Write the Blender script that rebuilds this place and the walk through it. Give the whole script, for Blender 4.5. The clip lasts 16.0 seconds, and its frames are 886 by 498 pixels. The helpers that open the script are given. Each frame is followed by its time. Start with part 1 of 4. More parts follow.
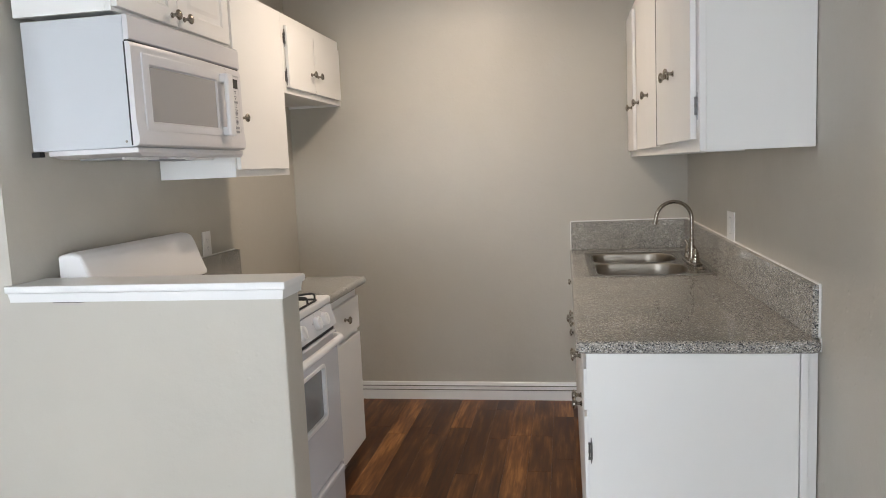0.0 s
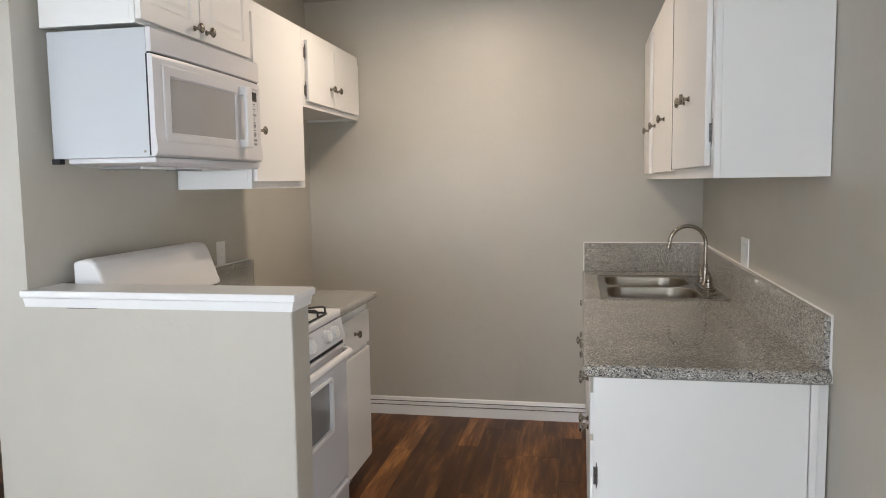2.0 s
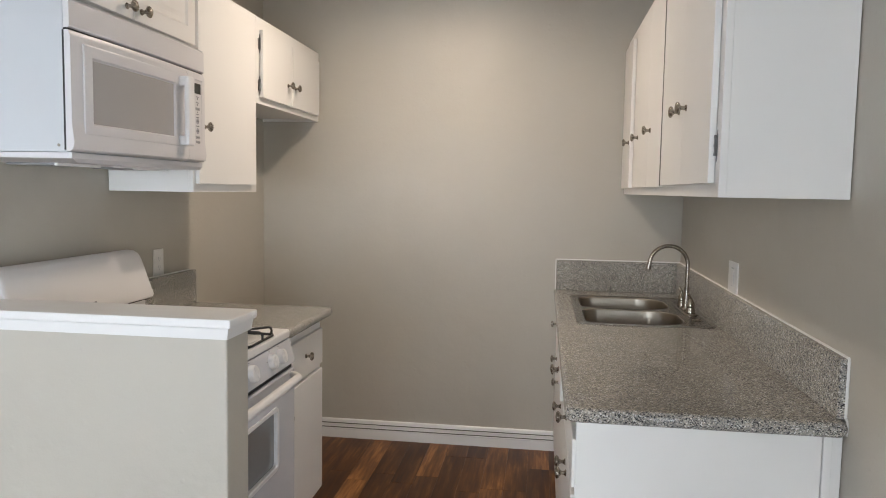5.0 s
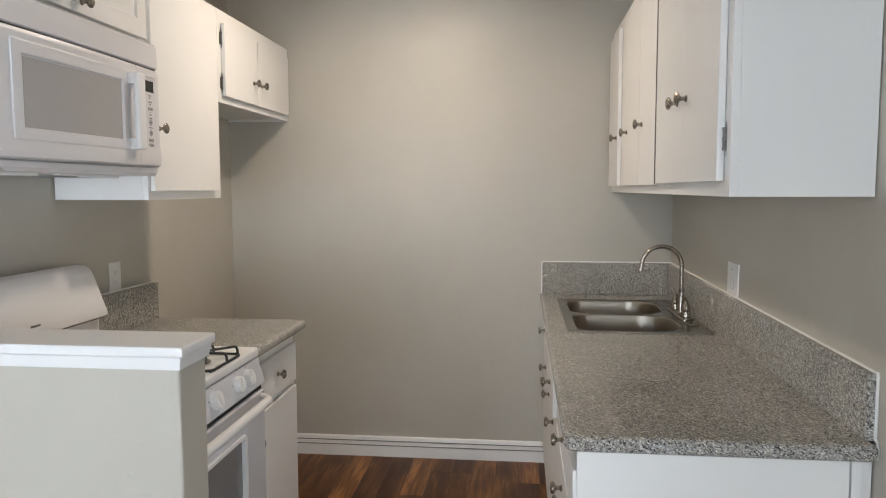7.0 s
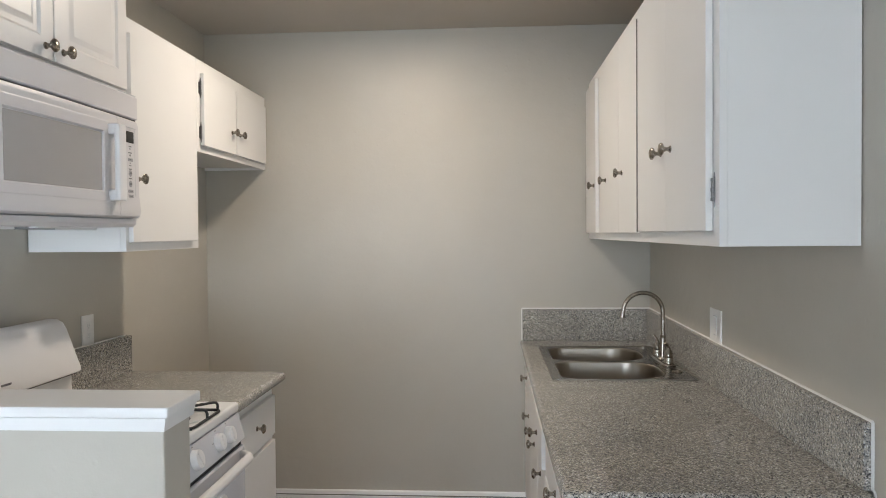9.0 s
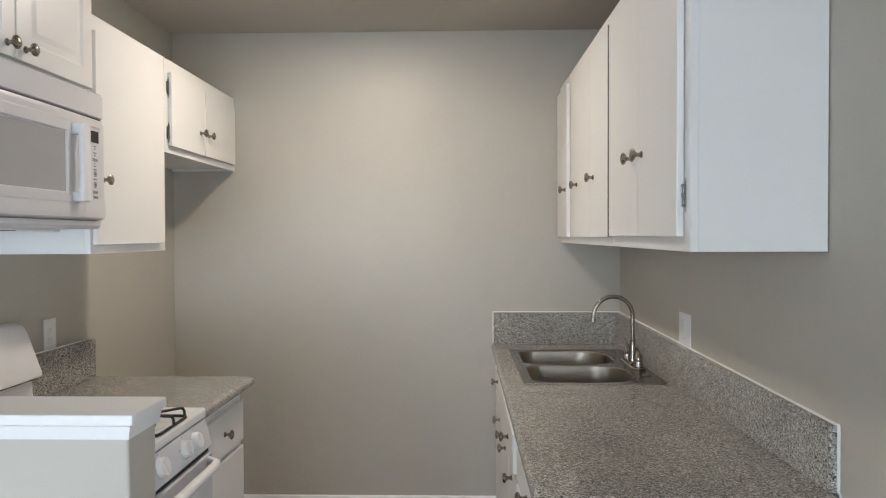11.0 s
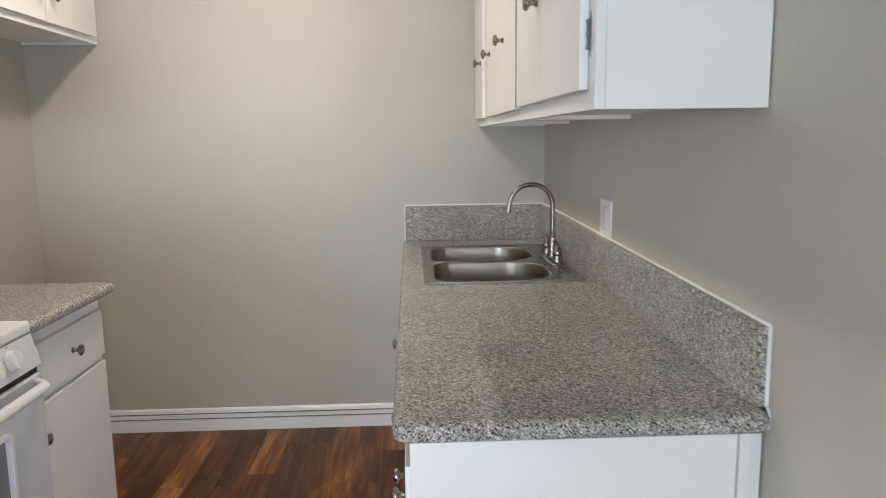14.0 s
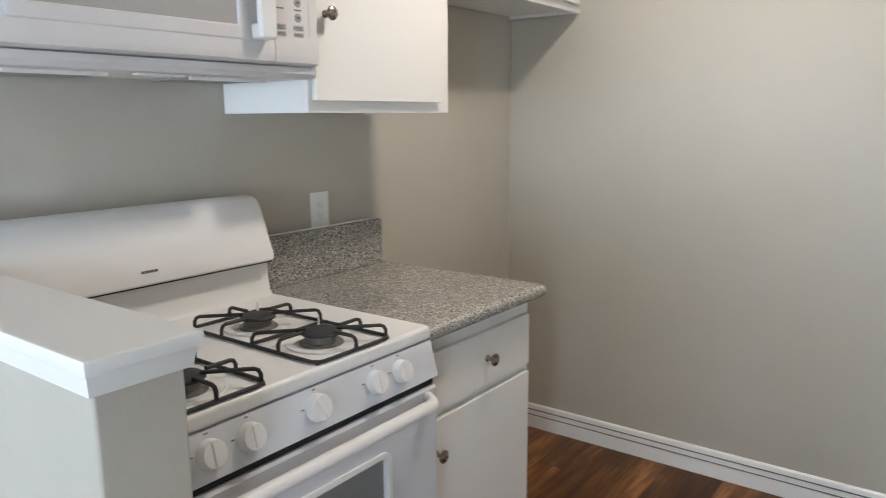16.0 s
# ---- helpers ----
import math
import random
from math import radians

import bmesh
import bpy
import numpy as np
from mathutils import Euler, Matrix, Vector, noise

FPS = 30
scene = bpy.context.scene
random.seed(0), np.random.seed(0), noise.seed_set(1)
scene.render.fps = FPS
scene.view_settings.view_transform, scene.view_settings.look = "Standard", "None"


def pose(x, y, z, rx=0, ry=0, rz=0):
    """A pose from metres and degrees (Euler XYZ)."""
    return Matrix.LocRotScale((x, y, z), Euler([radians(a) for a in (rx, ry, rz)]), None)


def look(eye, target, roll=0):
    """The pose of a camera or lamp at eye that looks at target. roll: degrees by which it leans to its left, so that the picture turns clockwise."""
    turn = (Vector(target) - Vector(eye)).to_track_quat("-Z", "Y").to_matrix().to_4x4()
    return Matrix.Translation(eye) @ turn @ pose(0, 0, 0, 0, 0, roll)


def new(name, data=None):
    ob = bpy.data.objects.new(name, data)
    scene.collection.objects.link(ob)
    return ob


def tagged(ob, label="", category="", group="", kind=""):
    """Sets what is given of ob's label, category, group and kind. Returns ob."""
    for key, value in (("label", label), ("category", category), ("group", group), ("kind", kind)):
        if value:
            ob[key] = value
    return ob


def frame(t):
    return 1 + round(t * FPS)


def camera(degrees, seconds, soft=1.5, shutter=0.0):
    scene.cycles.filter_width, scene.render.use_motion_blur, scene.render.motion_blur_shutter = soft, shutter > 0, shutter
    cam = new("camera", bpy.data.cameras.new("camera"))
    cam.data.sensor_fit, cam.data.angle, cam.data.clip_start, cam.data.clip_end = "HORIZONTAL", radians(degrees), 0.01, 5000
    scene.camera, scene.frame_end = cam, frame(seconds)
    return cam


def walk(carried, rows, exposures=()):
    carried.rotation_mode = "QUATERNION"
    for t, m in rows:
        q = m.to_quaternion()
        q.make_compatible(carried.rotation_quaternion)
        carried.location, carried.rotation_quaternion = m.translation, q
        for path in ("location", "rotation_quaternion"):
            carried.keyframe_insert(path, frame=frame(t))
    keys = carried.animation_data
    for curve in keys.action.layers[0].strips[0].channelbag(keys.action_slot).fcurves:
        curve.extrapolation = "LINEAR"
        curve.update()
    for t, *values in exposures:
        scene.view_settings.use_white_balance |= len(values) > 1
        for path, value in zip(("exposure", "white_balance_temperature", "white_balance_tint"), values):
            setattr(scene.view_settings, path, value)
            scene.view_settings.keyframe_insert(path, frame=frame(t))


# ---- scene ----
cam = camera(62.7, 16.0, soft=0.95, shutter=0.35)
PATH = [
    (0, (-0.691, -4.33, 1.433), (-1.025, -2.371, 1.209), -2.5),
    (0.5, (-0.691, -4.333, 1.434), (-1.009, -2.37, 1.219), -2.1),
    (1, (-0.688, -4.337, 1.443), (-1.018, -2.374, 1.246), -1.3),
    (1.5, (-0.685, -4.337, 1.444), (-1.036, -2.377, 1.252), -0.9),
    (2, (-0.677, -4.333, 1.443), (-1.051, -2.377, 1.261), -0.8),
    (2.5, (-0.664, -4.331, 1.436), (-1.057, -2.378, 1.259), -0.5),
    (3, (-0.648, -4.327, 1.435), (-1.053, -2.376, 1.26), -0.1),
    (3.5, (-0.637, -4.314, 1.433), (-1.035, -2.361, 1.263), 0.4),
    (4, (-0.661, -4.248, 1.429), (-1.024, -2.289, 1.262), 0.7),
    (4.5, (-0.735, -4.139, 1.45), (-1.032, -2.168, 1.29), 1.1),
    (6.8, (-0.746, -3.854, 1.455), (-0.972, -1.875, 1.275), 0.3),
    (7, (-0.769, -3.84, 1.464), (-0.984, -1.859, 1.299), -0.1),
    (7.5, (-0.844, -3.811, 1.474), (-1.033, -1.824, 1.352), -0.7),
    (8, (-0.831, -3.818, 1.482), (-0.994, -1.827, 1.398), -0.8),
    (8.5, (-0.821, -3.826, 1.48), (-0.966, -1.832, 1.425), -0.5),
    (10.8, (-0.837, -3.817, 1.492), (-0.904, -1.818, 1.457), -0.5),
    (11, (-0.828, -3.814, 1.485), (-0.878, -1.815, 1.447), -0.2),
    (11.5, (-0.829, -3.792, 1.447), (-0.734, -1.796, 1.361), -0.3),
    (12, (-0.833, -3.777, 1.419), (-0.58, -1.801, 1.244), -1.3),
    (12.5, (-0.826, -3.748, 1.408), (-0.457, -1.797, 1.17), -1.8),
    (13, (-0.774, -3.681, 1.404), (-0.409, -1.732, 1.143), -1.8),
    (13.5, (-0.668, -3.565, 1.416), (-0.444, -1.597, 1.138), -0.8),
    (14, (-0.631, -3.426, 1.402), (-0.546, -1.452, 1.096), -0.7),
    (14.5, (-0.646, -3.224, 1.418), (-0.696, -1.248, 1.115), -1.1),
    (15, (-0.653, -3.047, 1.416), (-1.143, -1.129, 1.13), -1.4),
    (15.5, (-0.62, -2.921, 1.408), (-1.532, -1.167, 1.103), 0.4),
    (16, (-0.638, -2.795, 1.415), (-1.815, -1.218, 1.058), -0.4),
]
walk(cam, [(t, look(eye, target, roll)) for t, eye, target, roll in PATH], [(0.0, -0.04, 7080, 19), (4.5, -0.11, 7080, 19), (7.5, -0.06, 6800, 16.5), (11.0, -0.06, 6600, 15.5), (12.5, 0.1, 6630, 15.5), (14.0, 0.19, 6680, 16), (15.0, 0.25, 6450, 15), (16.0, 0.22, 6380, 14.5)])

# ---- world, sun, lights ----
world = bpy.data.worlds.new("sky")
world.use_nodes = True
scene.world = world
wn = world.node_tree.nodes
sky = wn.new("ShaderNodeTexSky")
sky.sky_type = "NISHITA"
sky.sun_disc = False
sky.sun_elevation = radians(48)
sky.sun_rotation = radians(-16)
world.node_tree.links.new(sky.outputs["Color"], wn["Background"].inputs["Color"])
wn["Background"].inputs["Strength"].default_value = 0.12
sun_data = bpy.data.lights.new("sun", "SUN")
sun_data.energy, sun_data.angle, sun_data.color = 3.0, radians(0.5), (1.0, 0.95, 0.88)
sun = new("sun", sun_data)
sun.matrix_world = look((-2, 7, 8), (0, 0, 0))

LAMP_POWER, WINDOW_POWER, SIDE_POWER, WEST_POWER = 15.8, 109.0, 93.0, 31.0
LAMP_COLOR, WINDOW_COLOR = (1.0, 0.905, 0.76), (0.70, 0.87, 1.0)
lamp_data = bpy.data.lights.new("ceiling_lamp", "AREA")
lamp_data.shape, lamp_data.size = "DISK", 0.17
lamp_data.energy, lamp_data.color = LAMP_POWER, LAMP_COLOR
lamp = new("ceiling_lamp", lamp_data)
lamp.location = (-1.285, -0.97, 2.524)
win_data = bpy.data.lights.new("window_daylight", "AREA")
win_data.shape, win_data.size, win_data.size_y = "RECTANGLE", 2.8, 1.9
win_data.energy, win_data.color = WINDOW_POWER, WINDOW_COLOR
win_lamp = new("window_daylight", win_data)
win_lamp.matrix_world = look((-2.1, -8.12, 1.25), (-2.1, 0.0, 1.25))

side_data = bpy.data.lights.new("side_window_daylight", "AREA")
side_data.shape, side_data.size, side_data.size_y = "RECTANGLE", 0.95, 1.7
side_data.energy, side_data.color = SIDE_POWER, WINDOW_COLOR
side_lamp = new("side_window_daylight", side_data)
side_lamp.matrix_world = look((0.12, -5.075, 0.93), (-3.0, -5.075, 0.93))

# Added fill light from the west, to brighten the wall beside the counter.
west_data = bpy.data.lights.new("west_fill_light", "AREA")
west_data.shape, west_data.size, west_data.size_y = "RECTANGLE", 1.6, 1.3
west_data.energy, west_data.color = WEST_POWER, WINDOW_COLOR
west_lamp = new("west_fill_light", west_data)
west_lamp.matrix_world = look((-5.02, -5.0, 1.45), (0.0, -5.0, 1.45))

# ---- materials ----


def material(name, color, rough=0.5, metal=0.0):
    m = bpy.data.materials.new(name)
    m.use_nodes = True
    b = m.node_tree.nodes["Principled BSDF"]
    b.inputs["Base Color"].default_value = (*color, 1)
    b.inputs["Roughness"].default_value = rough
    b.inputs["Metallic"].default_value = metal
    return m, m.node_tree, b


def coords(nt, scale=(1, 1, 1)):
    mp = nt.nodes.new("ShaderNodeMapping")
    mp.inputs["Scale"].default_value = scale
    geo = nt.nodes.new("ShaderNodeNewGeometry")
    nt.links.new(geo.outputs["Position"], mp.inputs["Vector"])
    return mp.outputs["Vector"]


def noise_tex(nt, vec, scale, detail=4, rough=0.55):
    n = nt.nodes.new("ShaderNodeTexNoise")
    n.inputs["Scale"].default_value, n.inputs["Detail"].default_value, n.inputs["Roughness"].default_value = scale, detail, rough
    nt.links.new(vec, n.inputs["Vector"])
    return n.outputs["Fac"]


def ramp(nt, fac, stops):
    r = nt.nodes.new("ShaderNodeValToRGB")
    e = r.color_ramp.elements
    while len(e) < len(stops):
        e.new(0.5)
    for el, (p, c) in zip(e, stops):
        el.position, el.color = p, (*c, 1)
    nt.links.new(fac, r.inputs["Fac"])
    return r.outputs["Color"]


def mix(nt, fac, a, b, blend="MIX"):
    n = nt.nodes.new("ShaderNodeMix")
    n.data_type, n.blend_type = "RGBA", blend
    for sock, v in ((n.inputs["Factor"], fac), (n.inputs[6], a), (n.inputs[7], b)):
        if isinstance(v, (int, float)):
            sock.default_value = v
        elif isinstance(v, tuple):
            sock.default_value = (*v, 1)
        else:
            nt.links.new(v, sock)
    return n.outputs[2]


def bump(nt, bsdf, height, strength, dist):
    n = nt.nodes.new("ShaderNodeBump")
    n.inputs["Strength"].default_value, n.inputs["Distance"].default_value = strength, dist
    nt.links.new(height, n.inputs["Height"])
    nt.links.new(n.outputs["Normal"], bsdf.inputs["Normal"])


def rough_range(nt, bsdf, fac, lo, hi):
    n = nt.nodes.new("ShaderNodeMapRange")
    n.inputs["To Min"].default_value, n.inputs["To Max"].default_value = lo, hi
    nt.links.new(fac, n.inputs["Value"])
    nt.links.new(n.outputs["Result"], bsdf.inputs["Roughness"])


def painted(name, color, rough, grain, grain_depth, var=0.06, lump=9.0, weight=2.5):
    m, nt, b = material(name, color, rough)
    v = coords(nt)
    big = noise_tex(nt, v, 1.7, 3)
    dark = tuple(c * (1 - var) for c in color)
    light = tuple(min(1, c * (1 + var)) for c in color)
    nt.links.new(ramp(nt, big, [(0.3, dark), (0.7, light)]), b.inputs["Base Color"])
    fine = noise_tex(nt, v, grain, 3, 0.6)
    lumps = noise_tex(nt, v, lump, 2)
    add = nt.nodes.new("ShaderNodeMath")
    add.operation = "MULTIPLY_ADD"
    nt.links.new(lumps, add.inputs[0])
    add.inputs[1].default_value = weight
    nt.links.new(fine, add.inputs[2])
    bump(nt, b, add.outputs[0], 0.35, grain_depth)
    rough_range(nt, b, big, rough - 0.06, rough + 0.06)
    return m




def wall_paint():
    """Rolled wall paint: a faint roller stipple, shallow trowel lumps and scattered droplets of sprayed texture."""
    color = (0.484, 0.453, 0.393)
    m, nt, b = material("greige_wall_paint", color, 0.42)
    v = coords(nt)
    big = noise_tex(nt, v, 1.6, 4)
    nt.links.new(ramp(nt, big, [(0.3, tuple(c * 0.955 for c in color)), (0.7, tuple(c * 1.045 for c in color))]), b.inputs["Base Color"])
    cell = nt.nodes.new("ShaderNodeTexVoronoi")
    cell.inputs["Scale"].default_value = 34.0
    nt.links.new(v, cell.inputs["Vector"])
    sep = nt.nodes.new("ShaderNodeSeparateColor")
    nt.links.new(cell.outputs["Color"], sep.inputs["Color"])
    drop = ramp(nt, cell.outputs["Distance"], [(0.10, (1, 1, 1)), (0.26, (0, 0, 0))])
    pick = ramp(nt, sep.outputs[0], [(0.80, (0, 0, 0)), (0.86, (1, 1, 1))])
    drops = mix(nt, 1.0, drop, pick, "MULTIPLY")
    lumps = ramp(nt, noise_tex(nt, v, 9.0, 3), [(0.2, (0, 0, 0)), (0.8, (1, 1, 1))])
    stipple = ramp(nt, noise_tex(nt, v, 170.0, 3, 0.6), [(0.2, (0, 0, 0)), (0.8, (1, 1, 1))])
    relief = mix(nt, 0.22, mix(nt, 0.10, lumps, stipple), drops, "ADD")
    bump(nt, b, relief, 0.5, 0.0042)
    rough_range(nt, b, noise_tex(nt, v, 4.0, 3), 0.34, 0.50)
    return m


WALL = wall_paint()
CEILING = painted("ceiling_paint", (0.50, 0.46, 0.41), 0.75, 160.0, 0.002, 0.04)
CABINET = painted("white_cabinet_paint", (0.80, 0.79, 0.765), 0.45, 60.0, 0.0005, 0.015, 14.0)
TRIM = painted("white_trim_paint", (0.86, 0.85, 0.83), 0.35, 80.0, 0.0005, 0.02, 20.0)
# A little darker than the trim paint.
CAPPAINT = painted("white_cap_paint", (0.785, 0.78, 0.765), 0.38, 90.0, 0.0008, 0.03, 18.0)
THERMO = painted("white_thermofoil", (0.80, 0.78, 0.75), 0.34, 30.0, 0.0002, 0.01)
ENAMEL = painted("white_enamel", (0.80, 0.795, 0.785), 0.33, 25.0, 0.0002, 0.01)
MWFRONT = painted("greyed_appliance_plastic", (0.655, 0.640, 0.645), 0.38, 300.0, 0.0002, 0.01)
MWHITE = painted("white_appliance_plastic", (0.78, 0.77, 0.765), 0.42, 300.0, 0.0002, 0.01)
PLASTIC = painted("white_switch_plastic", (0.82, 0.81, 0.79), 0.3, 60.0, 0.0001, 0.01)
CAULK = painted("white_caulk", (0.78, 0.77, 0.74), 0.5, 90.0, 0.001, 0.03)
HOODGREY = painted("grey_hood_pan", (0.55, 0.56, 0.57), 0.4, 90.0, 0.0003, 0.03)
MESHGREY = painted("grey_filter_mesh", (0.27, 0.27, 0.28), 0.5, 400.0, 0.0008, 0.1)
KEYGREY = painted("grey_key_plastic", (0.36, 0.36, 0.37), 0.45, 200.0, 0.0002, 0.02)
MARK = material("grey_print", (0.16, 0.16, 0.17), 0.5)[0]
BLACK = material("black_gap", (0.012, 0.012, 0.013), 0.6)[0]
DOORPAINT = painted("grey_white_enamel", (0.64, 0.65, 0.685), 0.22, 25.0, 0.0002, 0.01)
# Dark grey for painted groove and gap shade, and for the cracked cap joint.
SHADE_AND_CRACK = painted("shade_and_crack_grey", (0.20, 0.19, 0.175), 0.8, 90.0, 0.001, 0.25)
# This colour carries the cool daylight that falls on the microwave's side.
CASING = painted("daylight_tinted_casing", (0.54, 0.56, 0.58), 0.38, 120.0, 0.0003, 0.015)
DISPLAY = material("black_display_glass", (0.01, 0.012, 0.014), 0.1)[0]
IRON = painted("black_cast_iron", (0.022, 0.022, 0.023), 0.5, 400.0, 0.0006, 0.2)
BURNER = painted("grey_burner_metal", (0.15, 0.14, 0.13), 0.35, 200.0, 0.0004, 0.1)


def metal(name, color, rough, stretch, amount=0.02):
    m, nt, b = material(name, color, rough, 1.0)
    v = coords(nt, stretch)
    n = noise_tex(nt, v, 60.0, 4)
    if amount:
        rough_range(nt, b, n, rough - 0.07, rough + 0.1)
        bump(nt, b, n, 0.15, 0.0004 * amount / 0.02)
    return m


STEEL = metal("brushed_stainless_steel", (0.37, 0.33, 0.28), 0.28, (4, 4, 0.15), 0.0)
STEEL_RIM = metal("satin_stainless_rim", (0.36, 0.345, 0.32), 0.24, (0.2, 6, 2), 0.0)
FAUCET = metal("satin_nickel_faucet", (0.35, 0.315, 0.27), 0.17, (3, 3, 3), 0.0)
NICKEL = metal("brushed_nickel", (0.33, 0.30, 0.26), 0.25, (3, 3, 3), 0.005)
HINGE = metal("nickel_hinge", (0.20, 0.195, 0.19), 0.30, (3, 3, 3), 0.005)


def granite_material(name, lo, hi):
    m, nt, b = material(name, (0.3, 0.3, 0.29), 0.12)
    v = coords(nt)
    vor = nt.nodes.new("ShaderNodeTexVoronoi")
    vor.inputs["Scale"].default_value = 380.0
    nt.links.new(v, vor.inputs["Vector"])
    sep = nt.nodes.new("ShaderNodeSeparateColor")
    nt.links.new(vor.outputs["Color"], sep.inputs["Color"])
    speck = ramp(nt, sep.outputs[0], [(0.0, (0.042, 0.043, 0.048)), (0.12, (0.16, 0.16, 0.16)), (0.26, (0.31, 0.305, 0.296)), (0.52, (0.415, 0.40, 0.368)), (0.76, (0.48, 0.45, 0.40)), (0.90, (0.70, 0.705, 0.70))])
    nt.nodes[-1].color_ramp.interpolation = "CONSTANT"
    blot = noise_tex(nt, v, 85.0, 4, 0.7)
    cloud = ramp(nt, blot, [(0.36, (0.66, 0.66, 0.67)), (0.62, (1.15, 1.13, 1.09))])
    soft = mix(nt, 0.8, speck, cloud, "MULTIPLY")
    big = noise_tex(nt, v, 6.0, 3)
    wash = ramp(nt, big, [(0.3, (0.90, 0.90, 0.90)), (0.7, (1.1, 1.09, 1.06))])
    nt.links.new(mix(nt, 1.0, soft, wash, "MULTIPLY"), b.inputs["Base Color"])
    rough_range(nt, b, noise_tex(nt, v, 30.0, 3), lo, hi)
    b.inputs["IOR"].default_value = 1.58
    return m


GRANITE = granite_material("speckled_grey_granite", 0.0, 0.02)
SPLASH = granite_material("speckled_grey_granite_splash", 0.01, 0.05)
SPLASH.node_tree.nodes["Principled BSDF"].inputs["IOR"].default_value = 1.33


def wood_material():
    m, nt, b = material("brown_wood_laminate", (0.15, 0.06, 0.03), 0.35)
    info = nt.nodes.new("ShaderNodeObjectInfo")
    geo = nt.nodes.new("ShaderNodeNewGeometry")
    rnd = nt.nodes.new("ShaderNodeMath")
    rnd.operation = "ADD"
    nt.links.new(info.outputs["Random"], rnd.inputs[0])
    nt.links.new(geo.outputs["Random Per Island"], rnd.inputs[1])
    fr = nt.nodes.new("ShaderNodeMath")
    fr.operation = "FRACT"
    nt.links.new(rnd.outputs[0], fr.inputs[0])
    comb = nt.nodes.new("ShaderNodeCombineXYZ")
    mul = nt.nodes.new("ShaderNodeMath")
    mul.operation = "MULTIPLY"
    nt.links.new(fr.outputs[0], mul.inputs[0])
    mul.inputs[1].default_value = 37.0
    nt.links.new(mul.outputs[0], comb.inputs["Z"])
    addv = nt.nodes.new("ShaderNodeVectorMath")
    nt.links.new(geo.outputs["Position"], addv.inputs[0])
    nt.links.new(comb.outputs[0], addv.inputs[1])
    mp = nt.nodes.new("ShaderNodeMapping")
    mp.inputs["Scale"].default_value = (24.0, 1.3, 1.0)
    nt.links.new(addv.outputs[0], mp.inputs["Vector"])
    grain = noise_tex(nt, mp.outputs["Vector"], 3.2, 6, 0.62)
    mp2 = nt.nodes.new("ShaderNodeMapping")
    mp2.inputs["Scale"].default_value = (8.0, 1.0, 1.0)
    nt.links.new(addv.outputs[0], mp2.inputs["Vector"])
    patch = noise_tex(nt, mp2.outputs["Vector"], 2.2, 3, 0.6)
    base = ramp(nt, grain, [(0.26, (0.046, 0.0148, 0.0050)), (0.45, (0.096, 0.0350, 0.0115)), (0.6, (0.136, 0.0535, 0.0175)), (0.78, (0.205, 0.089, 0.032))])
    tone = ramp(nt, patch, [(0.34, (0.66, 0.62, 0.60)), (0.46, (0.90, 0.88, 0.87)), (0.55, (1.2, 1.24, 1.22)), (0.64, (1.9, 2.1, 2.1))])
    plank = ramp(nt, fr.outputs[0], [(0.0, (0.62, 0.59, 0.58)), (0.4, (0.84, 0.82, 0.81)), (0.7, (1.15, 1.18, 1.16)), (1.0, (1.95, 2.10, 2.05))])
    c = mix(nt, 1.0, mix(nt, 1.0, base, tone, "MULTIPLY"), plank, "MULTIPLY")
    nt.links.new(c, b.inputs["Base Color"])
    rough_range(nt, b, grain, 0.28, 0.46)
    b.inputs["Specular IOR Level"].default_value = 0.32
    bump(nt, b, grain, 0.2, 0.0008)
    return m


WOOD = wood_material()


def glass_panel(name, color, rough):
    m, nt, b = material(name, color, rough)
    v = coords(nt)
    dots = nt.nodes.new("ShaderNodeTexVoronoi")
    dots.inputs["Scale"].default_value = 420.0
    nt.links.new(v, dots.inputs["Vector"])
    nt.links.new(ramp(nt, dots.outputs["Distance"], [(0.2, tuple(c * 0.93 for c in color)), (0.6, color)]), b.inputs["Base Color"])
    return m


MWGLASS = glass_panel("grey_screened_glass", (0.40, 0.385, 0.375), 0.16)
OVENGLASS = glass_panel("grey_oven_glass", (0.23, 0.235, 0.24), 0.07)
OPAL, opal_nt, opal_b = material("lit_opal_glass", (0.9, 0.88, 0.82), 0.3)
opal_b.inputs["Transmission Weight"].default_value = 0.0
opal_b.inputs["Emission Color"].default_value = (1.0, 0.85, 0.66, 1)
opal_b.inputs["Emission Strength"].default_value = 2.0
PANE, pane_nt, pane_b = material("clear_window_glass", (1, 1, 1), 0.02)
pane_b.inputs["Transmission Weight"].default_value = 1.0

# ---- building helpers ----
BASE = {}


def box(bm, x0, x1, y0, y1, z0, z1, r=0.0, seg=2):
    """An axis-aligned box, its edges rounded by r."""
    made = bmesh.ops.create_cube(bm, size=1.0)["verts"]
    sx, sy, sz = abs(x1 - x0), abs(y1 - y0), abs(z1 - z0)
    for v in made:
        v.co = Vector(((x0 + x1) / 2 + v.co.x * sx, (y0 + y1) / 2 + v.co.y * sy, (z0 + z1) / 2 + v.co.z * sz))
    if r:
        edges = {e for v in made for e in v.link_edges}
        bmesh.ops.bevel(bm, geom=list(edges), offset=min(r, 0.49 * min(sx, sy, sz)), segments=seg, profile=0.5, affect="EDGES")
    return bm


def boxed(*dims, r=0.0, seg=2):
    return box(bmesh.new(), *dims, r=r, seg=seg)


